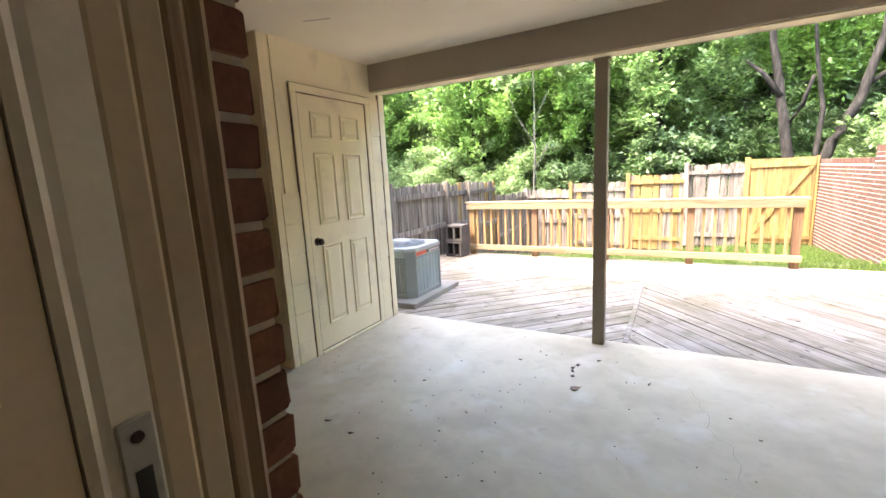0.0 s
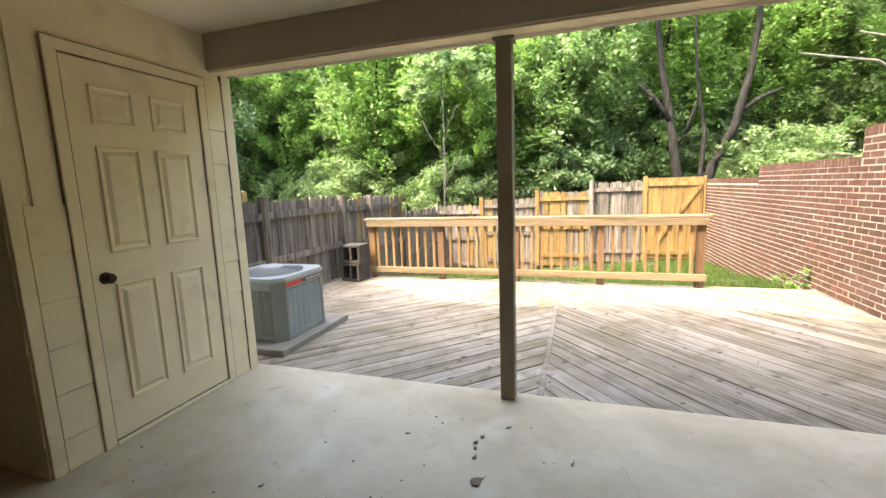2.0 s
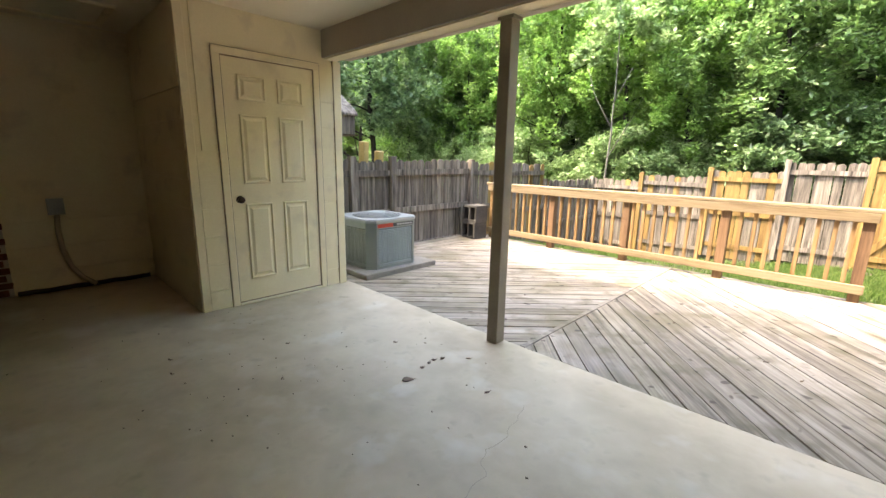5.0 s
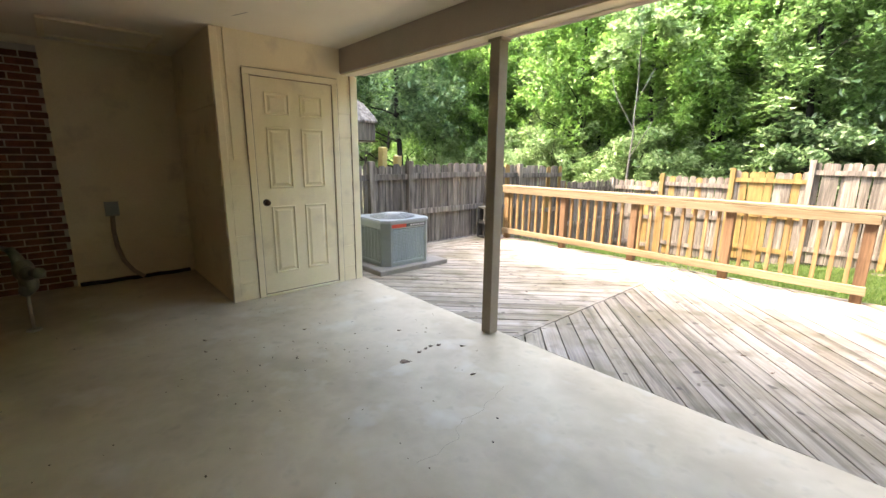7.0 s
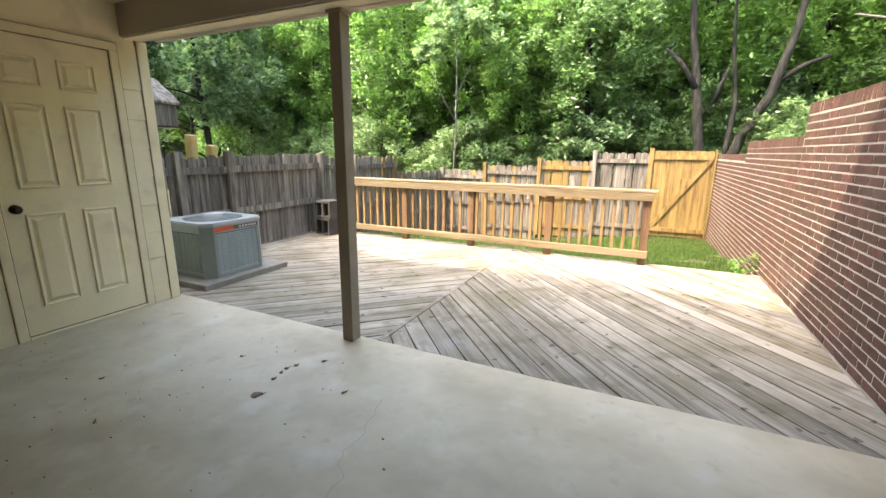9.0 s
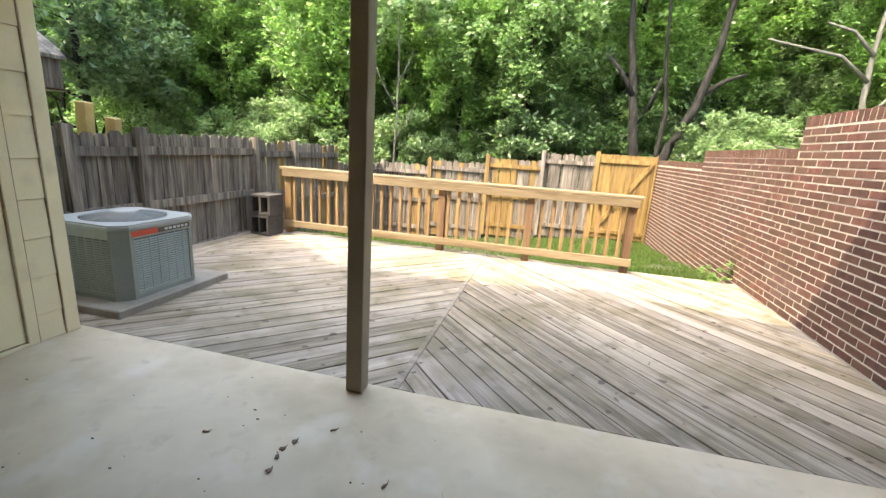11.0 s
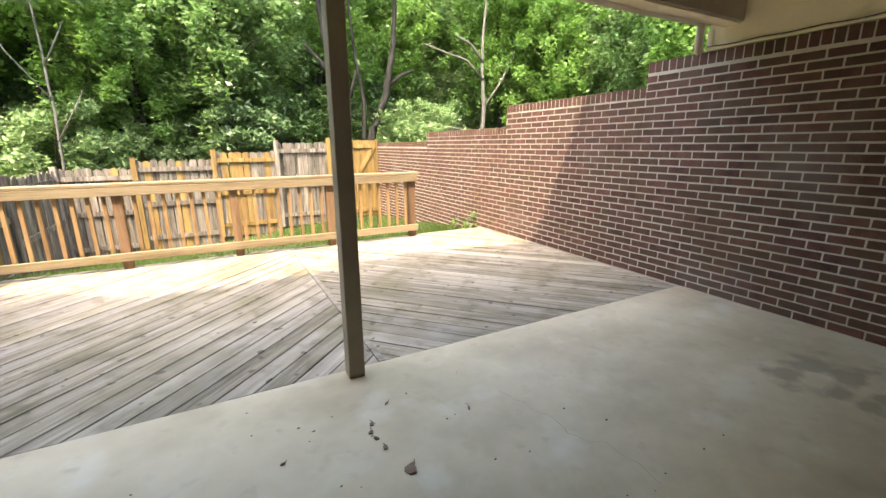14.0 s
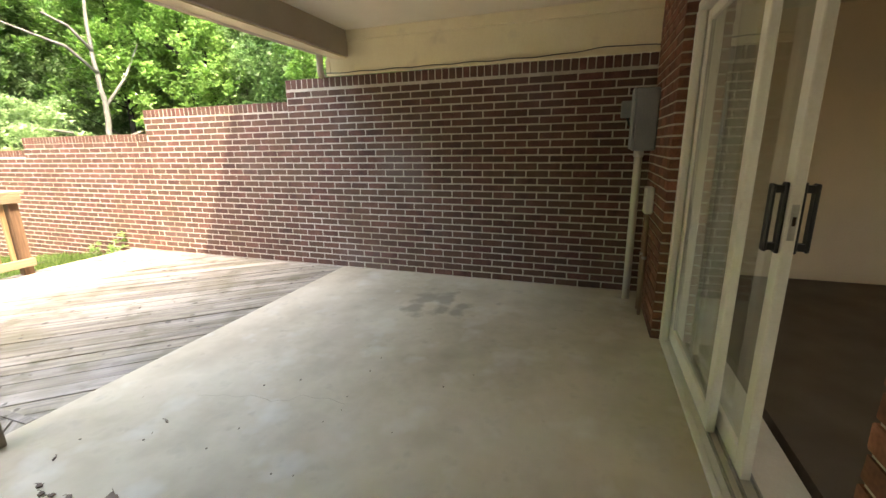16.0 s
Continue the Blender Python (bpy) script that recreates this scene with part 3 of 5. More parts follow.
add_prism(bm, [(SEAM - 0.007, SLAB_Y + 0.013), (SEAM + 0.033, SLAB_Y + 0.013), (SEAM + 0.029, DECK_Y - 0.02), (SEAM - 0.007, DECK_Y - 0.02)], -0.032, -0.001)
part("seam_batten", bm, "deck", deck, "narrow weathered batten between the deck halves")
for k in range(3):
    o = part("border_board", box_bm((0, 0, -0.03), (DECK_Y - 4.55, BOARD - 0.006, 0.0)), "deck", deck)
    o.matrix_basis = pose(DECK_W - 0.008 - k * BOARD, 4.55, -0.006 + 0.002 * k, 0, 0, 90)
o = part("rim_board", box_bm((0, 0, -0.16), (WALL_X - DECK_W - 0.02, 0.035, -0.034)), "deck", deck)
o.matrix_basis = pose(DECK_W, DECK_Y - 0.04, 0)
for k in range(5):
    o = part("joist", box_bm((0, 0, -0.125), (WALL_X - DECK_W - 0.04, 0.035, -0.038)), "grey_wood", deck)
    o.matrix_basis = pose(DECK_W, SLAB_Y + 0.2 + k * 0.62, 0)

part("pavement", box_bm((1.42, DECK_Y + 0.004, -0.3), (2.40, DECK_Y + 0.27, -0.065), 0.01), "pad", label="short pale concrete strip beyond the end of the deck", kind="structure")

# ---- railing ----
rail = thing("railing", (0, 6.86, 0), "wooden deck railing with flat top rail and square balusters", "railing")
RX = (-3.11, 1.34)
for x in (RX[0], -2.0, -0.91, 0.19, RX[1]):
    part("rail_post", box_bm((x - 0.045, -0.045, -0.12), (x + 0.045, 0.045, 0.83), 0.004), "red_post" if x > -2.5 else "rail_wood", rail, "reddish brown square rail post")
part("top_rail", box_bm((RX[0] - 0.10, -0.085, 0.868), (RX[1] + 0.10, 0.07, 0.905), 0.006), "rail_top", rail, "flat pale top rail")
part("upper_rail", box_bm((RX[0] - 0.06, -0.085, 0.778), (RX[1] + 0.06, -0.047, 0.866), 0.004), "rail_top", rail, "upper rail board on edge")
part("bottom_rail", box_bm((RX[0] - 0.06, -0.085, 0.085), (RX[1] + 0.06, -0.047, 0.172), 0.004), "rail_top", rail, "bottom rail board on edge")
n = 34
for i in range(n):
    x = RX[0] + 0.10 + (RX[1] - RX[0] - 0.2) * i / (n - 1)
    if min(abs(x - q) for q in (-2.0, -0.91, 0.19)) < 0.065:
        continue
    part("baluster", box_bm((x - 0.018, -0.045, 0.10), (x + 0.018, -0.010, 0.86), 0.002), "rail_wood", rail)

# ---- fences ----
def dog_ear(w, h, notch=0.03):
    bm = bmesh.new()
    add_prism(bm, [(0, 0), (w, 0), (w, h - notch), (w - notch, h), (notch, h), (0, h - notch)], 0, 0.016, "y")
    return bm


def fence_panel(p, q, top, bottom, flip, golden, label, posts=True, back=False):
    """A fence bay between two plan points: pickets, two rails and its first post."""
    p, q = Vector((*p, 0)), Vector((*q, 0))
    L = (q - p).length
    a = math.degrees(math.atan2(q.y - p.y, q.x - p.x))
    t = thing("fence_panel", (0, 0, 0), label, "fence")
    t.matrix_basis = pose(p.x, p.y, bottom, 0, 0, a)
    h = top - bottom
    x, i = 0.0, 0
    while x < L - 0.05:
        w = min(rng.uniform(0.132, 0.142), L - x)
        o = part("picket", dog_ear(w - 0.010, h + rng.uniform(-0.02, 0.02)), "gold_wood" if rng.random() < golden else "grey_wood", t)
        o.matrix_basis = pose(x, flip * 0.02 + rng.uniform(-0.006, 0.006), 0, rng.uniform(-0.5, 0.5), rng.uniform(-0.5, 0.5), 0)
        x += w
    for z in (0.22, h * 0.5, h - 0.22):
        bm = box_bm((0.04, -0.02, z), (L - 0.04, 0.018, z + 0.085))
        part("rail", bm, "grey_wood" if golden < 0.45 else "gold_wood", t).matrix_basis = pose(0, -flip * 0.0 - 0.004 * flip, 0)
    if posts:
        o = part("fence_post", box_bm((-0.045, -0.045 - (0.02 if flip > 0 else -0.02), 0), (0.045, 0.045 - (0.02 if flip > 0 else -0.02), h + 0.05), 0.003), "gold_wood" if golden > 0.25 else "grey_wood", t)
    return t


tops = [(3.62, 4.42, 1.24, -0.2), (4.42, 5.10, 1.24, -0.2), (5.10, 6.82, 1.25, -0.2), (6.82, 7.75, 1.22, -0.3), (7.75, 9.25, 1.20, -0.6), (9.25, BACK_Y, 0.84, -1.0)]
for a, b, top, bot in tops:
    fence_panel((FENCE_X, a), (FENCE_X, b), top, bot - 0.1, 1, 0.0 if b < 7 else 0.15, "weathered grey wooden picket fence panel with dog ear tops")
for a, b, top, gold in ((FENCE_X, -2.42, 0.86, 0.05), (-2.42, -1.04, 1.00, 0.28), (-1.04, 0.20, 1.15, 0.5), (0.20, 1.34, 1.33, 0.0)):
    fence_panel((a, BACK_Y), (b, BACK_Y), top, ground_z((a + b) / 2, BACK_Y) + 0.03, 1, gold, "mixed grey and golden picket fence panel" if gold else "weathered grey picket fence panel")

gate = thing("gate", (1.40, BACK_Y, ground_z(2, BACK_Y) + 0.05), "golden new wooden picket gate with a diagonal brace", "gate")
GH = 1.40 - gate.location.z
GW = 1.10
x = 0.0
while x < GW - 0.02:
    w = min(0.14, GW - x)
    part("gate_board", box_bm((x, 0.0, 0.0), (x + w - 0.005, 0.018, GH - 0.02)), "gold_wood", gate)
    x += w
for z in (0.10, GH - 0.20):
    part("gate_rail", box_bm((0, -0.036, z), (GW, -0.002, z + 0.088), 0.003), "gold_wood", gate)
bm = bmesh.new()
add_prism(bm, [(0.02, 0.19), (0.12, 0.19), (GW - 0.02, GH - 0.21), (GW - 0.12, GH - 0.21)], -0.038, -0.004, "y")
part("brace", bm, "gold_wood", gate, "diagonal brace")
part("gate_post", box_bm((-0.10, -0.05, -0.1), (-0.01, 0.04, GH + 0.03), 0.003), "gold_wood", gate)
part("gate_post", box_bm((GW + 0.005, -0.05, -0.1), (GW + 0.045, 0.04, GH), 0.003), "gold_wood", gate)

# ---- air conditioner ----
pad = thing("condenser_pad", (-2.81, 4.28, 0), "grey weathered slab under the condenser on the deck", "slab")
part("slab", box_bm((-0.42, -0.52, -0.03), (0.42, 0.52, 0.055), 0.008), "pad", pad)
ac = thing("air_conditioner", (-2.84, 4.245, 0.055), "grey green metal air conditioner condenser with louvred sides", "air conditioner")
AW, AD, AH = 0.355, 0.355, 0.545


def rounded(w, d, c, inset=0):
    w, d = w - inset, d - inset
    return [(-w + c, -d), (w - c, -d), (w, -d + c), (w, d - c), (w - c, d), (-w + c, d), (-w, d - c), (-w, -d + c)]


bm = bmesh.new()
add_prism(bm, rounded(AW, AD, 0.08, 0.022), 0.02, AH - 0.03)
part("inner_core", bm, "ac_slot", ac, "dark inner coil")
bm = bmesh.new()
add_prism(bm, rounded(AW, AD, 0.085), 0.0, 0.03)
part("base_pan", bm, "ac_metal", ac)
bm = bmesh.new()
add_prism(bm, rounded(AW + 0.01, AD + 0.01, 0.09), AH - 0.02, AH + 0.015)
bmesh.ops.bevel(bm, geom=[e for e in bm.edges if all(v.co.z > AH for v in e.verts)], offset=0.012, segments=2, affect="EDGES")
part("top_cover", bm, "ac_top", ac, "pale grey top cover")
for sx in (-1, 1):
    for sy in (-1, 1):
        bm = bmesh.new()
        pts = [(AW - 0.095, AD), (AW - 0.085, AD), (AW, AD - 0.085), (AW, AD - 0.115), (AW - 0.03, AD - 0.115), (AW - 0.03, AD - 0.095), (AW - 0.095, AD - 0.03), (AW - 0.095, AD - 0.03)]
        add_prism(bm, [(sx * a, sy * b) for a, b in pts], 0.03, AH - 0.02)
        part("corner_panel", bm, "ac_metal", ac)
for side in range(4):
    bm = bmesh.new()
    add_box(bm, (-(AW - 0.095), -AD + 0.002, AH - 0.09), (AW - 0.095, -AD + 0.02, AH - 0.02))
    add_box(bm, (-(AW - 0.095), -AD + 0.002, 0.03), (AW - 0.095, -AD + 0.02, 0.05))
    for k in range(8):
        x = -(AW - 0.095) + 2 * (AW - 0.095) * k / 7
        add_box(bm, (x - 0.0025, -AD + 0.004, 0.05), (x + 0.0025, -AD + 0.014, AH - 0.09))
    nl = 22
    for k in range(nl):
        z = 0.055 + (AH - 0.15) * k / nl
        for z0 in (z,):
            vs = [bm.verts.new(p) for p in ((-(AW - 0.095), -AD + 0.002, z0), (AW - 0.095, -AD + 0.002, z0), (AW - 0.095, -AD + 0.010, z0 + 0.0105), (-(AW - 0.095), -AD + 0.010, z0 + 0.0105))]
            bm.faces.new(vs)
    part("louvre_panel", bm, "louvre", ac, "louvred side panel").matrix_basis = pose(0, 0, 0, 0, 0, 90 * side)
bm = bmesh.new()
add_box(bm, (AW - 0.003, -AD + 0.10, AH - 0.076), (AW + 0.0015, -0.04, AH - 0.034))
part("label_plate", bm, "red_label", ac, "red maker's plate")
part("label_strip", box_bm((AW - 0.003, -0.039, AH - 0.074), (AW + 0.0012, 0.255, AH - 0.036)), "dark_plastic", ac, "dark grey label strip")
bm = bmesh.new()
for k in range(6):
    add_box(bm, (AW + 0.0012, 0.02 + 0.038 * k, AH - 0.064), (AW + 0.003, 0.045 + 0.038 * k, AH - 0.046))
part("print", bm, "silver", ac, "unreadable printed letters as bars")
bm = bmesh.new()
for r in [0.285 - 0.017 * k for k in range(12)]:
    z = AH + 0.02 + 0.035 * (1 - (r / 0.285) ** 2)
    pts = [(r * math.cos(a), r * math.sin(a), z) for a in [math.tau * k / 40 for k in range(41)]]
    add_tube(bm, pts, [0.003] * 41, 4)
for k in range(8):
    a = math.tau * k / 8
    add_tube(bm, [(0.08 * math.cos(a), 0.08 * math.sin(a), AH + 0.05), (0.29 * math.cos(a), 0.29 * math.sin(a), AH + 0.016)], [0.004, 0.004], 5)
part("fan_guard", bm, "ac_top", ac, "wire fan guard", kind="stuff")
bm = bmesh.new()
add_tube(bm, [(0, 0, AH + 0.03), (0, 0, AH + 0.055), (0, 0, AH + 0.062)], [0.10, 0.10, 0.07], 24)
part("fan_hub", bm, "ac_top", ac, "round pale hub cap")
# the cover is closed: a flat dark disc paints the shade of the well
bm = bmesh.new()
add_tube(bm, [(0, 0, AH + 0.0155), (0, 0, AH + 0.018)], [0.285, 0.285], 32)
part("fan_well", bm, "ac_dark", ac, "flat dark disc painted as the shaded depth of the fan well")

# ---- concrete blocks ----
for k in range(2):
    blk = thing("concrete_block", (-3.30 + 0.01 * k, 6.60, 0.275 * k - 0.006), "dark grey hollow concrete block stacked by the fence corner", "concrete block", "stacked concrete blocks")
    bm = bmesh.new()
    w, d, h, c = 0.155, 0.14, 0.270, 0.036
    for x0, x1 in ((-w, -w + c), (-c * 0.5, c * 0.5), (w - c, w)):
        add_box(bm, (x0, -d, c), (x1, d, h - c))
    add_box(bm, (-w, -d, 0), (w, d, c), 0.004)
    add_box(bm, (-w, -d, h - c), (w, d, h), 0.004)
    part("body", bm, "block", blk)
    part("web", box_bm((-w + c, 0.02, c), (w - c, 0.05, h - c)), "block", blk)
    blk.rotation_euler = (0, 0, radians(-6 + 4 * k))

# ---- trees ----
def leaf_cloud(count, rx, ry, rz, size, r, hollow=0.35, lumps=9):
    """Many small bent leaves gathered in uneven clumps."""
    verts, faces = [], []
    cs = []
    for k in range(lumps):
        a, e = r.uniform(0, math.tau), r.uniform(-0.9, 1.0)
        q = r.uniform(0.35, 1.0)
        cs.append((rx * q * math.cos(a) * math.sqrt(max(0, 1 - e * e * 0.8)), ry * q * math.sin(a) * math.sqrt(max(0, 1 - e * e * 0.8)), rz * e * q, r.uniform(0.09, 0.21)))
    for k in range(count):
        cx, cy, cz, cr = cs[r.randrange(lumps)]
        d = Vector((r.gauss(0, 1), r.gauss(0, 1), r.gauss(0, 1))).normalized() * (r.random() ** 0.45) * cr
        p = Vector((cx + d.x * rx, cy + d.y * ry, cz + d.z * rz * 0.8))
        s = size * r.uniform(0.6, 1.35)
        a = Vector((r.gauss(0, 1), r.gauss(0, 1), r.gauss(-0.15, 0.55))).normalized()
        b = a.cross(Vector((r.gauss(0, 0.5), r.gauss(0, 0.5), 1))).normalized()
        n = len(verts)
        c = a.cross(b) * s * 0.12
        verts += [p, p + a * s * 0.5 + b * s * 0.28 + c, p + a * s, p + a * s * 0.5 - b * s * 0.28 + c]
        faces.append((n, n + 1, n + 2, n + 3))
    return verts, faces


def leaf_mesh(name, verts, faces, material):
    me = bpy.data.meshes.new(name)
    me.from_pydata(verts, [], faces)
    me.materials.append(M[material])
    return me


def tree(kind_label, height, trunk_r, rx, rz, leaves, size, material, bark, seed, low=0.25, bends=0.25, twigs=14, lumps=110):
    """A tapered, bent trunk with limbs and a crown of small leaves."""
    r = random.Random(seed)
    t = thing("tree", (0, 0, 0), kind_label, "tree")
    bm = bmesh.new()
    pts = [Vector((0, 0, -0.3))]
    dx, dy = 0, 0
    for k in range(9):
        dx += r.uniform(-bends, bends) * 0.5
        dy += r.uniform(-bends, bends) * 0.5
        pts.append(Vector((dx, dy, height * 0.92 * (k + 1) / 9)))
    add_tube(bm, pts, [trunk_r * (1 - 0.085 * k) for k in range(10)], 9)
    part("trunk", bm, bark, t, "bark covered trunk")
    bm = bmesh.new()
    for k in range(twigs):
        i = r.randint(2, 8)
        b = pts[i]
        a = r.uniform(0, math.tau)
        ln = rx * r.uniform(0.5, 1.0)
        q = [b]
        for j in range(1, 5):
            q.append(b + Vector((math.cos(a) * ln * j / 4, math.sin(a) * ln * j / 4, ln * 0.45 * (j / 4) ** 1.2 + r.uniform(-0.1, 0.1))))
            a += r.uniform(-0.2, 0.2)
        rr = trunk_r * 0.42 * (1 - i / 12)
        add_tube(bm, q, [rr, rr * 0.75, rr * 0.5, rr * 0.32, rr * 0.12], 5)
    part("limb", bm, bark, t, "spreading limb")
    v, f = leaf_cloud(leaves, rx, rx, rz, size, r, lumps=lumps)
    c = Vector((dx * 0.6, dy * 0.6, height * (low + 1) / 2))
    o = new("crown", leaf_mesh("crown", [p + c for p in v], f, material))
    o.parent = t
    return t


KINDS = [
    tree("tall leafy broadleaf tree in the wood behind the fence", 8.5, 0.10, 2.3, 3.8, 21000, 0.15, "leaf_a", "bark", 11, 0.12, lumps=160),
    tree("tall dark leafy tree in the wood behind the fence", 9.5, 0.13, 2.6, 4.3, 17000, 0.19, "leaf_b", "bark", 12, 0.12),
    tree("bright green leafy tree in the wood behind the fence", 9.0, 0.10, 2.3, 3.6, 19000, 0.15, "leaf_c", "bark", 13, 0.2, lumps=160),
    tree("pale green leafy young tree in the wood behind the fence", 6.5, 0.05, 1.9, 3.0, 21000, 0.125, "leaf_d", "pale_bark", 14, 0.05, lumps=160),
]
BUSH = [
    tree("low leafy shrub behind the fence", 3.0, 0.03, 1.6, 1.5, 13000, 0.105, "leaf_a", "bark", 21, 0.05, 0.2, 14, 120),
    tree("low pale leafy shrub behind the fence", 3.2, 0.03, 1.7, 1.6, 13000, 0.105, "leaf_d", "bark", 22, 0.05, 0.2, 14, 120),
    tree("low bright green leafy shrub behind the fence", 3.2, 0.03, 1.7, 1.6, 12000, 0.10, "leaf_c", "bark", 24, 0.05, 0.2, 14, 120),
    tree("low dark leafy shrub behind the fence", 3.0, 0.03, 1.7, 1.5, 10000, 0.14, "leaf_b", "bark", 23, 0.05, 0.2, 14, 80),
]
r = random.Random(77)


def plant(src, x, y, s=1.0):
    m = pose(x, y, ground_z(x, y) - 0.05, 0, 0, r.uniform(0, 360)) @ Matrix.Scale(s, 4)
    t = copy_thing(src, pose(0, 0, 0))
    t.matrix_basis = m
    return t


def bare_tree(x, y, pts, r0, bark, label, branches, crown=None):
    """A tree whose stem stands clear of the leaves: stem along points, then limbs with their own bends."""
    t = thing("tree", (x, y, ground_z(x, y) - 0.1), label, "tree")
    bm = bmesh.new()
    q = []
    for a, b in zip(pts, pts[1:]):
        for k in range(4):
            q.append(Vector(a).lerp(Vector(b), k / 4) + Vector((noise.noise(Vector((k, a[2], x))) * 0.07, 0, 0)))
    q.append(Vector(pts[-1]))
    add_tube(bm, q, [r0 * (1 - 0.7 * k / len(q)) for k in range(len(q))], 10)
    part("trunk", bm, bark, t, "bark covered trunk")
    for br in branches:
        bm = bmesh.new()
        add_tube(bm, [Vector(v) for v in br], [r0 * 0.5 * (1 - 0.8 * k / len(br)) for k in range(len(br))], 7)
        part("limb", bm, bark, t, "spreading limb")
    if crown:
        n, rad, cz, mat, seed = crown
        rc = random.Random(seed)
        v, f = leaf_cloud(n, rad, rad, rad * 0.8, 0.15, rc, lumps=45)
        c = Vector((pts[-1][0], pts[-1][1], cz))
        o = new("crown", leaf_mesh("crown", [w + c for w in v], f, mat))
        o.parent = t


bare_tree(2.53, 13.5, [(0.00, 0.00, 0.00), (-0.10, 0.00, 1.21), (-0.28, 0.00, 2.51), (-0.49, 0.09, 3.89), (-0.68, 0.17, 5.19), (-0.82, 0.17, 7.44)], 0.145, "bark", "dark tree with a bare upright trunk in the wood",
          [[(-0.28, 0.00, 2.51), (0.04, 0.09, 3.03), (0.22, 0.09, 3.72)], [(-0.39, 0.00, 3.29), (-0.78, 0.00, 3.89), (-1.12, 0.09, 4.24)]], (7000, 1.9, 8.2, "leaf_c", 3))
bare_tree(2.82, 13.6, [(0.00, 0.00, 0.00), (0.07, 0.00, 1.21), (0.39, 0.00, 2.16), (0.86, 0.09, 3.20), (1.08, 0.17, 4.24), (1.21, 0.17, 5.36), (1.38, 0.17, 7.44)], 0.145, "bark", "dark leaning tree with a bare forked trunk in the wood",
          [[(0.10, 0.00, 1.38), (0.14, 0.17, 2.08), (0.19, 0.17, 2.94), (0.02, 0.26, 4.07), (-0.07, 0.26, 4.93), (-0.17, 0.26, 6.66)], [(0.91, 0.17, 3.37), (1.38, 0.17, 3.72), (1.82, 0.26, 3.89)]], (7000, 1.9, 8.4, "leaf_c", 4))
bare_tree(6.85, 13.4, [(0.00, 0.00, 0.00), (0.02, 0.00, 1.73), (0.04, 0.00, 2.77), (-0.02, 0.04, 3.98), (0.04, 0.09, 5.10), (0.26, 0.09, 7.61)], 0.088, "pale_bark", "slender pale grey barked tree in the wood",
          [[(0.00, 0.00, 1.82), (0.61, 0.00, 2.16), (1.38, 0.09, 2.42), (2.25, 0.17, 2.77)], [(0.00, 0.00, 1.73), (-0.69, -0.09, 2.16), (-1.47, -0.17, 2.25), (-2.16, -0.17, 2.38)], [(0.00, 0.00, 3.72), (-0.61, 0.00, 4.24), (-1.38, 0.00, 4.41), (-2.08, 0.00, 4.58)], [(0.00, 0.00, 4.24), (-0.43, 0.09, 4.76), (-0.95, 0.09, 4.93)], [(0.04, 0.04, 2.85), (0.78, 0.09, 3.72), (1.30, 0.09, 4.67)]], (4000, 1.5, 8.6, "leaf_d", 5))
bare_tree(10.4, 13.4, [(0.00, 0.00, 0.00), (0.00, 0.00, 2.16), (0.09, 0.00, 3.72), (0.00, 0.00, 5.19), (0.26, 0.00, 7.35)], 0.21, "bark", "thick dark trunked tree behind the brick wall",
          [[(0.09, 0.00, 3.63), (-0.78, 0.00, 4.50), (-1.64, 0.09, 5.02)], [(0.04, 0.00, 4.33), (0.86, 0.00, 5.19), (1.56, 0.09, 5.88)]], (9000, 2.6, 7.2, "leaf_c", 7))
bare_tree(-3.7, 12.3, [(0, 0, 0), (0.05, 0, 2.0), (0.1, 0.05, 4.0), (0.0, 0.1, 6.5)], 0.032, "pale_bark", "thin pale stemmed sapling in the wood",
          [[(0.05, 0, 2.4), (0.5, 0, 3.2), (0.8, 0.1, 3.9)], [(0.1, 0, 3.2), (-0.4, 0, 4.0), (-0.7, 0.1, 4.7)], [(0.1, 0, 3.8), (0.5, 0, 4.6)]], (3500, 1.3, 5.6, "leaf_d", 6))

def clear(x):
    """True where the bare trunks stand and nothing may hide them."""
    return 1.2 < x < 4.6 or 5.4 < x < 8.0 or 9.2 < x < 11.6


# the edge of the wood: shrubs, then trees in four ranks
# left of about x = -3, brighter leaf colours stand for sunlit foliage
x = -16.0
while x < 16:
    # dark shrubs mixed in elsewhere paint the shade band above the fence
    plant(BUSH[r.choice((1, 1, 0, 2) if x < -2.5 else (0, 3, 1, 0) if x < 4 else (0, 0, 3, 1))], x, (16.0 if clear(x) else 14.35) + r.uniform(-0.4, 0.6), r.uniform(0.85, 1.2))
    x += r.uniform(1.3, 2.0)
for y, step, pick, s0 in ((15.2, 2.3, (3, 2, 3, 0), 0.9), (17.6, 2.6, (0, 2, 2, 3), 1.0), (20.5, 3.0, (1, 2, 0), 1.15), (24.5, 3.4, (1, 1, 0), 1.35), (30, 4.0, (1, 1), 1.7)):
    x = -22.0 - y * 0.3
    while x < 22 + y * 0.3:
        if y > 16 or not clear(x):
            plant(KINDS[r.choice(pick if x > -3 else (2, 3, 3, 2))], x, y + r.uniform(-0.9, 0.9), s0 * r.uniform(0.85, 1.2))
        x += step * r.uniform(0.8, 1.2)
for y, s in ((18.5, 1.5), (23, 2.0), (34, 3.0)):
    x = -20.0 - y * 0.4
    while x < 20 + y * 0.4:
        plant(BUSH[r.choice((0, 3, 3) if x > -3 else (0, 2, 1))], x, y + r.uniform(-0.5, 0.5), s * r.uniform(0.9, 1.2))
        x += 1.9 * s
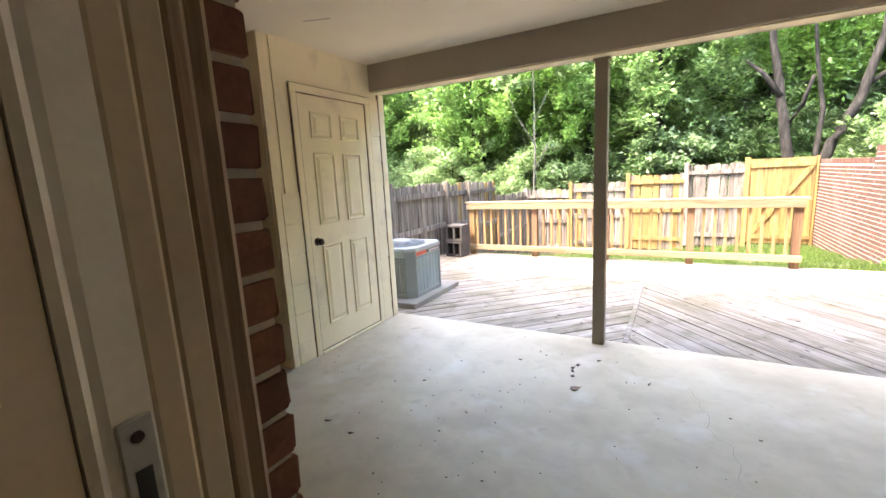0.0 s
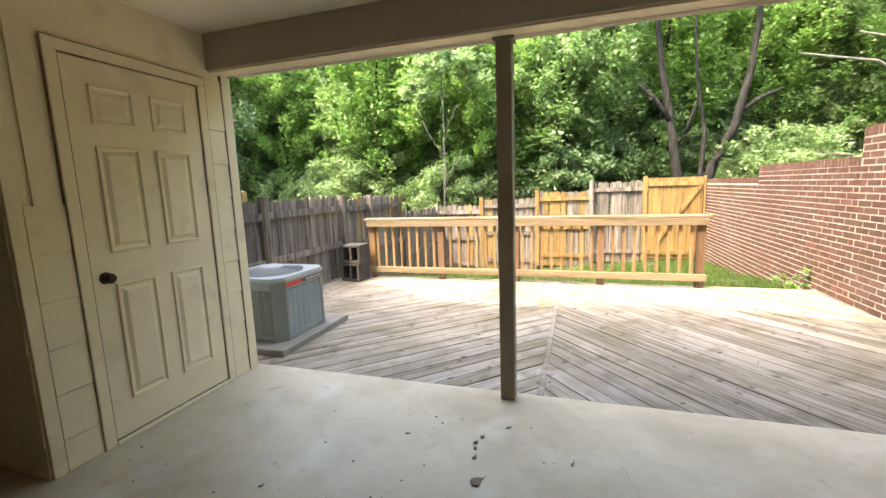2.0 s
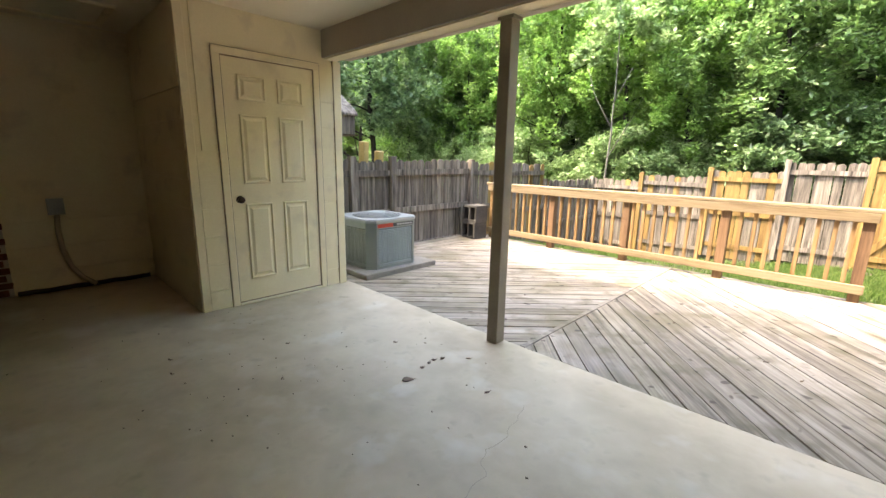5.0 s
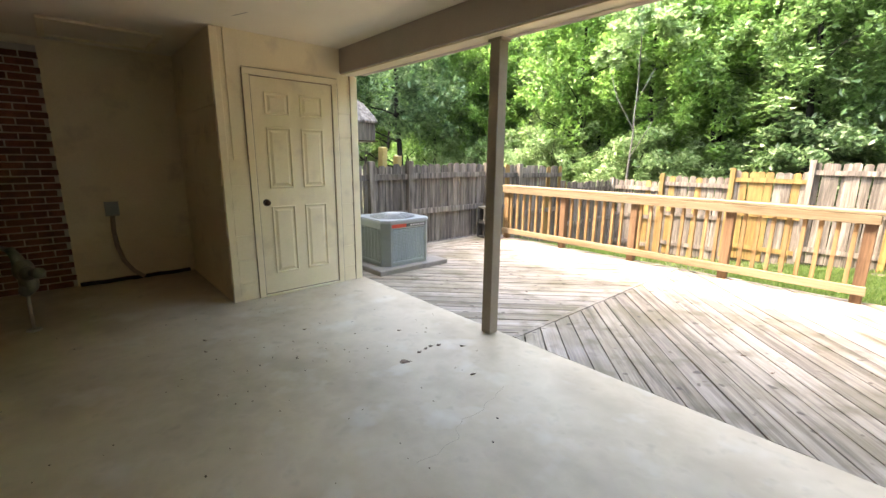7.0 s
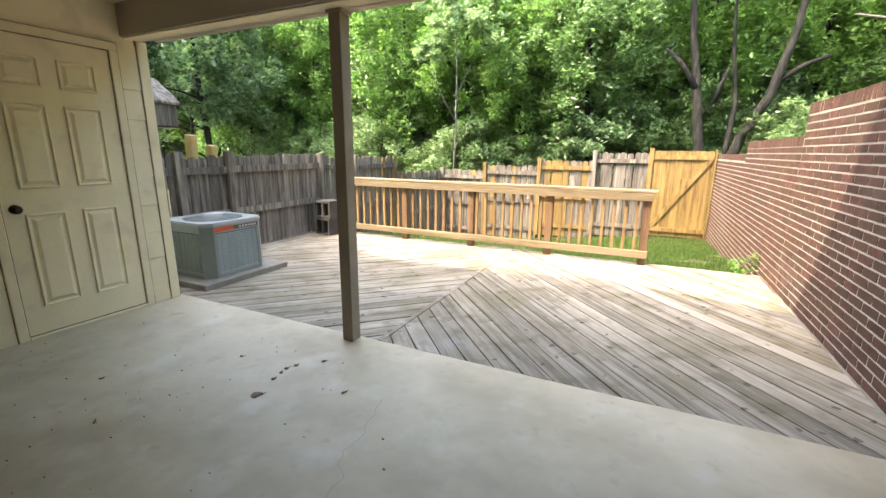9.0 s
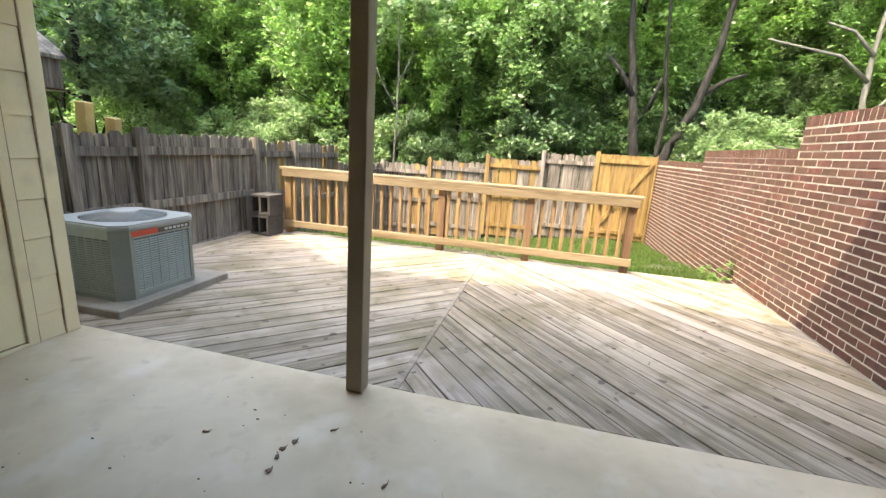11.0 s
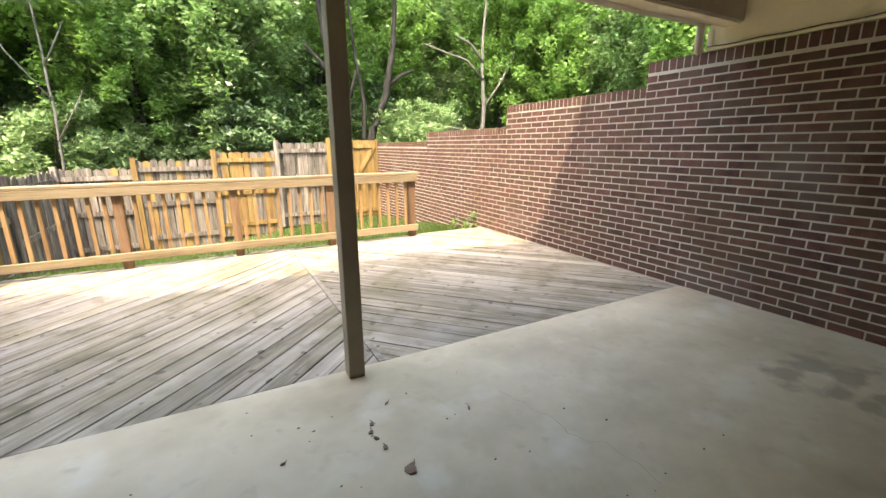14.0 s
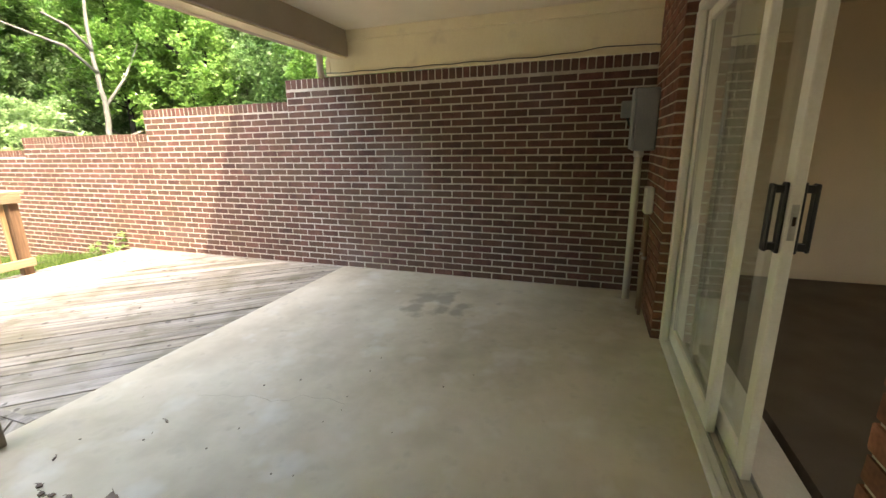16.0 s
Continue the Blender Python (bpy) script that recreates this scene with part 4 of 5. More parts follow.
for y in range(-2, 14, 3):
    plant(KINDS[r.choice((0, 2))], 9.5 + r.uniform(-1, 1), y, 0.9)
    plant(KINDS[r.choice((0, 1))], 14 + r.uniform(-1, 1), y, 1.2)
    plant(KINDS[r.choice((0, 1))], -13 + r.uniform(-1, 1), y + 4, 1.0)
for i, k in enumerate(KINDS + BUSH):
    x, y = -19 + i * 6.1, 27.5
    k.matrix_basis = pose(x, y, ground_z(x, y) - 0.05)

# ---- brick walls ----
pw = thing("wall_party", (0, 0, 0), "red brown brick party wall with pale mortar, stepping down away from the house", "")
pw["kind"] = "structure"
rows = []
core = bmesh.new()
for i, (y0, y1, top) in enumerate(STEPS):
    base = 0.005 if y0 < 6 else BEAM_BASE
    add_box(core, (WALL_X + 0.003, y0, base - 0.05 if i else -0.1), (WALL_X + 0.19, y1, top - 0.006))
    rows += [(y0 - u - l if 0 else u, z, l, h) for u, z, l, h in courses(y0, y1, base, top - 0.098, (y0 - 0.50) % PITCH)]
    rows += coping(y0, y1, top - 0.094)
me_core = part("mortar", core, "mortar", pw, "pale grey mortar joints")
# the face looks towards -x: length runs along -y
rows = [(-(u + l), z, l, h) for u, z, l, h in rows]
lay(pw, rows, (WALL_X, 0, 0), -90, 0.09, lambda u, z: abs(-u - 1.7) + abs(z - 1.1) * 0.8, "brickwork", "red brown bricks of the party wall")

# ---- house wall ----
hw = thing("wall_house", (0, 0, 0), "red brown brick house wall round the sliding door", "")
hw["kind"] = "structure"
BY = FACE_Y
core = bmesh.new()
add_box(core, (RECESS_X - 0.05, BY - 0.24, -0.1), (JAMB_L - 0.006, BY - 0.006, CEIL))
add_box(core, (JAMB_R + 0.006, BY - 0.24, -0.1), (WALL_X + 0.19, FACE_R - 0.006, CEIL))
add_box(core, (JAMB_L - 0.006, BY - 0.24, HEAD), (JAMB_R + 0.006, BY - 0.02, CEIL))
part("mortar", core, "mortar", hw, "pale grey mortar joints")
rows = [(u, z, l, h) for u, z, l, h in courses(JAMB_R, WALL_X, 0.005, CEIL)]
rows = [(-(u + l), z, l, h) for u, z, l, h in rows]
left = [(-(u + l), z, l, h) for u, z, l, h in courses(RECESS_X + 0.01, JAMB_L, 0.005, CEIL, (RECESS_X - JAMB_L) % PITCH)]
right = rows
rows = left
rows += [(-(u + l), z, l, h) for u, z, l, h in courses(JAMB_L, JAMB_R, HEAD + 0.01, CEIL)]
lay(hw, right, (0, FACE_R, 0), 180, 0.09, lambda u, z: 0, "brickwork", "red brown bricks of the house wall", "brick_house")
lay(hw, rows, (0, BY, 0), 180, 0.09, lambda u, z: abs(-u + 0.6) + abs(z - 1.0) * 0.6, "brickwork", "red brown bricks of the house wall", "brick_house")
# the ends of the courses in the two reveals
for x, turn, kk in ((JAMB_L, 90, 0), (JAMB_R, -90, 1)):
    rv = thing("reveal", (0, 0, 0), "brick reveal at the side of the sliding door", "")
    rv["kind"] = "structure"
    n = int((CEIL - 0.01) / COURSE)
    for k in range(n):
        me = brick_mesh(0.064, BH, 0.03, "brick_house")
        o = new("brick", me)
        o.parent = rv
        o.matrix_basis = pose(x, BY - 0.067 if kk == 0 else FACE_R - 0.003, 0.005 + k * COURSE, 0, 0, turn)

# the short brick return and the smooth wall of the recess
rb = thing("wall_recess_brick", (0, 0, 0), "dark red brown brick pier in the porch recess", "")
rb["kind"] = "structure"
part("mortar", box_bm((RECESS_X - 0.15, BY - 0.02, -0.05), (RECESS_X - 0.006, 1.13, 2.33)), "mortar", rb, "pale grey mortar joints")
lay(rb, courses(0.50, 1.13, 0.005, 2.32), (RECESS_X, 0, 0), 90, 0.09, lambda u, z: z, "brickwork", "dark red bricks of the recess pier", "brick_house")
wall("trim_recess", (RECESS_X - 0.02, BY, 2.335), (RECESS_X + 0.022, 1.14, CEIL), "cream", "cream trim board over the brick pier")
rs = thing("recess_siding", (RECESS_X, 0, 0), "cream painted lap boards in the porch recess", "siding")
rs["kind"] = "structure"
for z0, z1 in zip([0.03, 0.20, 0.43, 0.66, 0.89], [0.20, 0.43, 0.66, 0.89, 2.38]):
    part("lap_board", lap(1.135, SHED_Y[0] - 0.001, z0, z1, "y", 0.0, 0.007), "cream", rs)

# panel over the party wall
ps = thing("gable_panel", (WALL_X, 0, 0), "cream painted panel closing the porch above the brick wall", "panel")
ps["kind"] = "structure"
part("sheet", box_bm((0.01, BY, 1.999), (0.04, 3.64, CEIL + 0.29)), "cream", ps)
part("upper_trim", box_bm((-0.022, BY, 2.305), (0.008, 3.385, CEIL - 0.002), 0.003), "cream", ps, "cream trim board under the ceiling")
part("end_trim", box_bm((-0.006, 3.60, 1.999), (0.009, 3.645, 2.15), 0.002), "cream", ps)
part("lower_trim", box_bm((-0.008, BY, 1.998), (0.009, 3.598, 2.016), 0.002), "cream", ps)
cable = thing("cable", (0, 0, 0), "thin dark cable sagging along the top of the brick wall", "cable")
bm = bmesh.new()
pts = []
for k in range(41):
    y = BY + 0.02 + (3.62 - BY) * k / 40
    pts.append((WALL_X - 0.012 - 0.004 * math.sin(k), y, 2.022 + 0.035 * math.exp(-((y - 0.9) / 0.35) ** 2) + 0.004 * math.sin(k * 1.3)))
add_tube(bm, pts, [0.004] * 41, 6)
part("wire", bm, "black", cable)
spout = thing("downspout", (2.48, 3.66, 0), "brownish metal gutter outlet bending to the brick wall", "downspout")
bm = bmesh.new()
add_tube(bm, [(0.0, 0, 2.20), (0, 0, 2.13), (0.01, 0.01, 2.09), (0.04, 0.03, 2.05), (0.08, 0.05, 2.01), (0.13, 0.06, 1.999)], [0.032] * 6, 12)
part("pipe", bm, "beam", spout)
bm = bmesh.new()
add_prism(bm, [(-0.06, 0), (0.06, 0), (0.075, 0.09), (0.06, 0.09), (0.05, 0.012), (-0.06, 0.012)], SHED_X, WALL_X, "x")
g = part("gutter", bm, "beam", label="brown painted gutter along the porch edge", kind="structure")
g.location = (0, 3.63, 2.185)

# ceiling hatch
hatch = thing("ceiling_hatch", (-3.51, 1.58, CEIL), "cream painted access hatch with a raised frame in the porch ceiling", "hatch")
for a, b in (((-0.36, -0.42), (0.36, -0.37)), ((-0.36, 0.37), (0.36, 0.42)), ((-0.36, -0.37), (-0.31, 0.37)), ((0.31, -0.37), (0.36, 0.37))):
    part("frame_board", box_bm((*a, -0.022), (*b, 0.0), 0.003), "cream", hatch)
part("cover", box_bm((-0.308, -0.368, -0.006), (0.308, 0.368, 0.0)), "ceiling", hatch)

# outlet box and conduit in the recess
ob = thing("outlet_box", (RECESS_X + 0.007, 1.50, 0.72), "grey metal outlet box with a flexible conduit in the recess", "outlet")
part("box", box_bm((0, -0.055, 0), (0.06, 0.055, 0.14), 0.006), "grey_box", ob)
part("cover", box_bm((0.06, -0.06, -0.004), (0.066, 0.06, 0.146), 0.002), "grey_box", ob, "grey cover plate")
bm = bmesh.new()
add_tube(bm, [(0.03, 0.0, 0.0), (0.03, -0.01, -0.15), (0.035, 0.0, -0.33), (0.04, 0.04, -0.50), (0.05, 0.11, -0.62), (0.06, 0.2, -0.70)], [0.022] * 6, 10)
part("conduit", bm, "cream_trim", ob, "tan flexible conduit")
hose = thing("hose", (0, 0, 0), "black pipe lying along the foot of the recess wall", "pipe")
bm = bmesh.new()
add_tube(bm, [(RECESS_X + 0.05, 1.15 + 0.1 * k, 0.022 + 0.004 * math.sin(k * 2.1)) for k in range(11)], [0.022] * 11, 10)
part("tube", bm, "black", hose)

# gas regulator
gm = thing("gas_meter", (-2.82, 0.84, 0), "dull grey gas meter on a thin rusty stand pipe", "meter")
bm = bmesh.new()
add_tube(bm, [(0, 0, 0), (0, 0, 0.012)], [0.05, 0.045], 16)
add_tube(bm, [(0, 0, 0.012), (-0.01, 0, 0.18), (-0.03, 0, 0.30)], [0.012, 0.012, 0.014], 10)
part("stand_pipe", bm, "steel", gm, "thin rusty stand pipe")
bm = bmesh.new()
for q, rad, sc in (((-0.03, 0.02, 0.38), 0.085, (1, 0.7, 1.05)), ((-0.09, 0.0, 0.47), 0.075, (0.8, 0.9, 1.2)), ((0.02, 0.03, 0.46), 0.06, (1, 0.9, 0.9)), ((0.0, 0.0, 0.33), 0.05, (0.9, 0.9, 1.1))):
    bmesh.ops.create_uvsphere(bm, u_segments=20, v_segments=12, radius=rad, matrix=pose(*q, 0, 20, 15) @ Matrix.Diagonal((*sc, 1)))
add_tube(bm, [(-0.09, -0.01, 0.5), (-0.11, -0.03, 0.58), (-0.13, -0.06, 0.64)], [0.05, 0.034, 0.03], 14)
add_tube(bm, [(0.02, 0.03, 0.46), (0.09, 0.08, 0.47), (0.094, 0.083, 0.47), (0.12, 0.10, 0.47)], [0.034, 0.034, 0.042, 0.042], 14)
for f in bm.faces:
    f.smooth = True
part("body", bm, "meter_cast", gm, "grey cast body")
bm = bmesh.new()
add_tube(bm, [(-0.13, -0.06, 0.63), (-0.14, -0.16, 0.67), (-0.14, -0.24, 0.67)], [0.02, 0.02, 0.02], 10)
part("outlet_pipe", bm, "meter_cast", gm)

# meter box, conduit and small boxes by the inner corner
mb = thing("meter_box", (2.36, FACE_R, 1.24), "grey metal electrical box with a pale conduit by the wall corner", "electrical box")
part("box", box_bm((-0.10, 0.0, 0), (0.10, 0.165, 0.46), 0.01), "grey_box", mb)
part("lid", box_bm((-0.105, 0.165, 0.01), (0.105, 0.18, 0.465), 0.005), "grey_box", mb, "grey hinged lid")
bm = bmesh.new()
add_tube(bm, [(0.0, 0.105, 0.0), (0, 0.105, -1.238)], [0.03, 0.03], 14)
add_tube(bm, [(0, 0.105, 0.0), (0, 0.105, -0.05)], [0.037, 0.037], 14)
part("conduit", bm, "pvc", mb, "pale conduit pipe")
sb = thing("junction_box", (WALL_X, 0.80, 1.50), "small grey junction box on the brick wall", "electrical box")
part("box", box_bm((-0.06, -0.05, 0), (0.0, 0.05, 0.13), 0.006), "grey_box", sb)
bm = bmesh.new()
add_tube(bm, [(-0.03, 0.0, 0.0), (-0.03, -0.02, -0.05), (-0.05, -0.1, -0.09)], [0.012] * 3, 8)
part("wire", bm, "black", sb)
cb = thing("cable_box", (2.10, FACE_R, 0.78), "weathered grey cable box with two thin pipes down the house wall", "electrical box")
part("box", box_bm((-0.05, 0, 0), (0.07, 0.06, 0.20), 0.01), "pvc", cb)
for k, x in enumerate((-0.10, 0.03)):
    bm = bmesh.new()
    add_tube(bm, [(0.02 * (1 - 2 * k), 0.03, 0.0), (x * 0.7, 0.032, -0.10), (x, 0.035, -0.2), (x, 0.035, -0.776)], [0.013] * 4, 10)
    part("pipe", bm, "brown_wood", cb, "thin grey brown pipe")
    bm = bmesh.new()
    add_tube(bm, [(x, 0.035, -0.33), (x, 0.035, -0.31)], [0.018, 0.018], 10)
    part("clamp", bm, "steel", cb)

# ---- sliding door ----
sd = thing("sliding_door", (0, 0, 0), "white painted metal sliding glass door standing half open in its frame", "sliding door")
part("sill", box_bm((JAMB_L, FACE_R - 0.40, -0.10), (JAMB_R, FACE_R - 0.085, 0.012), 0.004), "white_paint", sd, "worn pale sill with tracks")
for y in (0.215, 0.16, 0.12):
    part("track", box_bm((JAMB_L + 0.05, FACE_R - y - 0.004, 0.012), (JAMB_R - 0.05, FACE_R - y + 0.004, 0.030)), "steel", sd)
part("threshold_nosing", box_bm((JAMB_L, FACE_R - 0.085, 0.0), (JAMB_R, FACE_R - 0.055, 0.018), 0.003), "white_paint", sd)
part("head", box_bm((JAMB_L, FACE_R - 0.30, HEAD - 0.05), (JAMB_R, FACE_R - 0.06, HEAD), 0.003), "white_paint", sd)
part("right_jamb", box_bm((JAMB_R - 0.035, FACE_R - 0.36, 0.012), (JAMB_R, FACE_R - 0.10, HEAD - 0.05), 0.004), "white_paint", sd)
part("outer_moulding", box_bm((JAMB_R - 0.05, FACE_R - 0.10, 0.012), (JAMB_R, FACE_R - 0.055, HEAD - 0.05), 0.006), "white_paint", sd)
# the left jamb, seen close by
bm = bmesh.new()
pts = [(-0.005, -0.065), (0.02, -0.065), (0.028, -0.075), (0.022, -0.09), (0.031, -0.1), (0.031, -0.112), (0.024, -0.118), (-0.005, -0.118)]
add_prism(bm, pts, 0.012, HEAD - 0.05)
part("brown_moulding", bm, "brown_wood", sd, "weathered brown ridged moulding").location = (JAMB_L, BY, 0)
part("cream_strip", box_bm((JAMB_L, BY - 0.153, 0.012), (JAMB_L + 0.034, BY - 0.1185, HEAD - 0.05), 0.004), "cream_trim", sd, "cream moulding strip")
part("cream_strip", box_bm((JAMB_L, BY - 0.191, 0.012), (JAMB_L + 0.042, BY - 0.1555, HEAD - 0.05), 0.006), "cream_trim", sd, "cream moulding strip")
bm = bmesh.new()
add_prism(bm, [(0, -0.25), (0.048, -0.25), (0.052, -0.242), (0.046, -0.235), (0.049, -0.227), (0.049, -0.193), (0, -0.193)], 0.012, HEAD - 0.05)
part("left_jamb", bm, "white_paint", sd, "chipped white jamb").location = (JAMB_L, BY, 0)
kp = part("keeper", box_bm((0, -0.015, -0.07), (0.004, 0.015, 0.07), 0.0015), "steel", sd, "oblong steel keeper plate with two screws")
kp.location = (JAMB_L + 0.0492, BY - 0.211, 1.12)
part("keeper_slot", box_bm((0.0041, -0.007, -0.02), (0.0052, 0.007, 0.02)), "black", kp)
for z in (-0.052, 0.052):
    bm = bmesh.new()
    add_tube(bm, [(0.004, 0, z), (0.0062, 0, z)], [0.006, 0.005], 12)
    part("screw", bm, "bronze", kp)
wall("wall_return_room", (JAMB_L - 0.1, 0.10, -0.1), (JAMB_L + 0.045, BY - 0.252, HEAD + 0.1), "interior", "tan painted return beside the door")


def door_panel(name, x0, x1, y, label):
    s = 0.070
    for n, a, b in (("stile", (x0, y - 0.018, 0.032), (x0 + s, y + 0.018, HEAD - 0.055)), ("stile", (x1 - s, y - 0.018, 0.032), (x1, y + 0.018, HEAD - 0.055)),
                    ("bottom_rail", (x0 + s, y - 0.017, 0.032), (x1 - s, y + 0.017, 0.125)), ("top_panel_rail", (x0 + s, y - 0.017, HEAD - 0.115), (x1 - s, y + 0.017, HEAD - 0.055))):
        part(n, box_bm(a, b, 0.004), "white_paint", sd, label)
    p = part("pane", box_bm((x0 + s - 0.005, y - 0.003, 0.12), (x1 - s + 0.005, y + 0.003, HEAD - 0.11)), "glass", sd, "clear glass pane")
    p.visible_shadow = False
    part("bead", box_bm((x0 + s, y + 0.004, 0.126), (x0 + s + 0.008, y + 0.012, HEAD - 0.116)), "steel", sd)
    part("bead", box_bm((x1 - s - 0.008, y + 0.004, 0.126), (x1 - s, y + 0.012, HEAD - 0.116)), "steel", sd)


door_panel("fixed", 0.555, JAMB_R - 0.036, FACE_R - 0.125, "white painted metal frame of the fixed leaf")
door_panel("slider", 0.28, 1.22, FACE_R - 0.180, "white painted metal frame of the sliding leaf")
for s in (-1, 1):
    y = FACE_R - 0.180 + s * 0.019
    bm = bmesh.new()
    add_box(bm, (0.295, y, 0.93), (0.328, y + s * 0.012, 1.17), 0.003)
    add_box(bm, (0.300, y + s * 0.012, 0.94), (0.324, y + s * 0.035, 0.965))
    add_box(bm, (0.300, y + s * 0.012, 1.135), (0.324, y + s * 0.035, 1.16))
    add_box(bm, (0.295, y + s * 0.035, 0.935), (0.330, y + s * 0.048, 1.165), 0.004)
    part("handle", bm, "black", sd, "black pull handle")
lk = part("latch_plate", box_bm((0.276, -0.010, 0), (0.2795, 0.010, 0.12), 0.001), "steel", sd, "worn latch plate")
lk.location = (0, FACE_R - 0.180, 0.98)
part("latch_hook", box_bm((0.270, -0.004, 0.05), (0.276, 0.004, 0.08)), "bronze", lk)

# ---- marks and litter on the slab ----
def flat_leaf(name, x, y, turn, length, width, label, material="dry"):
    r2 = random.Random(int(abs(x * 997 + y * 131) * 10))
    t = thing(name, (x, y, 0.002), label, "leaf")
    bm = bmesh.new()
    n = 14
    ring = []
    for k in range(n):
        a = math.tau * k / n
        q = 1 + r2.uniform(-0.22, 0.22)
        ring.append((math.cos(a) * length / 2 * q, math.sin(a) * width / 2 * q * (1 - 0.4 * math.cos(a))))
    top = [bm.verts.new((p, q, 0.003 + 0.004 * abs(q) / width + r2.uniform(0, 0.002))) for p, q in ring]
    bot = [bm.verts.new((p * 0.96, q * 0.96, 0.0)) for p, q in ring]
    mid = [bm.verts.new((p * 0.4, q * 0.1, 0.006)) for p, q in ring]
    for k in range(n):
        j = (k + 1) % n
        bm.faces.new((top[k], top[j], mid[j], mid[k]))
        bm.faces.new((top[k], bot[k], bot[j], top[j]))
    bm.faces.new(bot)
    bm.faces.new(mid)
    part("blade", bm, material, t)
    bm = bmesh.new()
    add_tube(bm, [(length * 0.45, 0, 0.005), (length * 0.65, 0.003, 0.006), (length * 0.85, 0.01, 0.004)], [0.0015, 0.0013, 0.001], 5)
    part("stalk", bm, material, t)
    t.rotation_euler = (0, 0, radians(turn))


M["dry"] = surf("dry_leaf", [(0.11, 0.075, 0.055), (0.22, 0.15, 0.11)], 0.8, 20, 90, 0.3, vary=0.3)
M["dirt"] = surf("dirt_bits", [(0.05, 0.035, 0.025), (0.12, 0.09, 0.06)], 0.9, 20, 90, 0.3, island=True, vary=0.3)
M["crack"] = surf("crack_line", [(0.34, 0.29, 0.22), (0.45, 0.39, 0.30)], 0.95, 14, 90, 0.3)
flat_leaf("leaf", -0.53, 2.725, 40, 0.065, 0.05, "dark brown curled dry leaf on the slab")
for k, (x, y, a) in enumerate(((-0.575, 2.89, 80), (-0.592, 2.965, 110), (-0.598, 3.015, 60), (-0.575, 3.07, 75))):
    flat_leaf("leaf", x, y, a, 0.03, 0.018, "small reddish brown dry leaf scrap on the slab")
for x, y, a, l in ((-0.11, 2.96, 70, 0.07), (-0.455, 3.19, 30, 0.06), (-0.98, 3.0, 20, 0.05), (-1.48, 2.44, 50, 0.04), (-1.76, 1.79, 15, 0.06), (-1.55, 1.75, 10, 0.05), (-1.05, 2.2, 130, 0.05), (0.95, 4.6, 20, 0.06), (1.15, 4.45, 60, 0.05), (-0.95, 4.6, 0, 0.05), (0.30, 4.9, 50, 0.05)):
    flat_leaf("leaf", x, y, a, l * 0.5, l * 0.13, "thin dry leaf curl lying flat")
bm = bmesh.new()
rr = random.Random(9)
for k in range(120):
    x, y = rr.gauss(-1.1, 0.9), rr.gauss(2.3, 0.7)
    if not (-3.9 < x < 2.4 and 0.7 < y < 3.55):
        continue
    s = rr.uniform(0.002, 0.0055) * (1.6 if rr.random() < 0.08 else 1)
    a = rr.uniform(0, math.tau)
    ring = [(x + s * math.cos(a + k2 * math.tau / 5) * rr.uniform(0.6, 1.9), y + s * math.sin(a + k2 * math.tau / 5) * rr.uniform(0.6, 1.2)) for k2 in range(5)]
    add_prism(bm, ring, 0.0005, 0.0005 + s * 0.5)
part("grit", bm, "dirt", label="scattered grit and leaf crumbs on the slab", kind="stuff")


def crack(points, w):
    bm = bmesh.new()
    r3 = random.Random(len(points))
    for p, q in zip(points, points[1:]):
        p, q = Vector((*p, 0)), Vector((*q, 0))
        n = 8
        for k in range(n):
            a, b = p.lerp(q, k / n), p.lerp(q, (k + 1) / n)
            d = Vector((-(q - p).y, (q - p).x, 0)).normalized()
            o1 = Vector((noise.noise(a * 9), noise.noise(a * 9 + Vector((5, 5, 5))), 0)) * 0.035
            o2 = Vector((noise.noise(b * 9), noise.noise(b * 9 + Vector((5, 5, 5))), 0)) * 0.035
            ww = w * r3.uniform(0.5, 1.2)
            vs = [bm.verts.new(v + Vector((0, 0, 0.0012))) for v in (a + o1 - d * w, b + o2 - d * w, b + o2 + d * w, a + o1 + d * w)]
            bm.faces.new(vs)
    return part("slab_crack", bm, "crack", label="hairline crack in the concrete slab", kind="structure")


crack([(0.11, 3.00), (0.20, 2.73), (0.18, 2.58), (0.29, 2.44), (0.30, 2.31), (0.27, 2.19)], 0.0016)

# ---- grass ----
rg = random.Random(5)
verts, faces = [], []
for k in range(42000):
    x = rg.uniform(-3.55, 2.52) if rg.random() < 0.45 else rg.uniform(0.0, 2.55)
    y = rg.uniform(6.96, 11.45)
    if noise.noise(Vector((x * 1.4, y * 1.4, 3))) < -0.25:
        continue
    z = ground_z(x, y) - 0.006
    h = rg.uniform(0.03, 0.10)
    a = rg.uniform(0, math.tau)
    w = rg.uniform(0.003, 0.008)
    lx, ly = rg.uniform(-0.04, 0.04), rg.uniform(-0.04, 0.04)
    n = len(verts)
    c, s = math.cos(a) * w, math.sin(a) * w
    verts += [(x - c, y - s, z), (x + c, y + s, z), (x + c * 0.8 + lx * 0.4, y + s * 0.8 + ly * 0.4, z + h * 0.6), (x + lx, y + ly, z + h)]
    faces += [(n, n + 1, n + 2), (n, n + 2, n + 3)]
me = leaf_mesh("grass", verts, faces, "grass")
tagged(new("grass", me), "bright green weedy grass below the deck railing", kind="stuff")

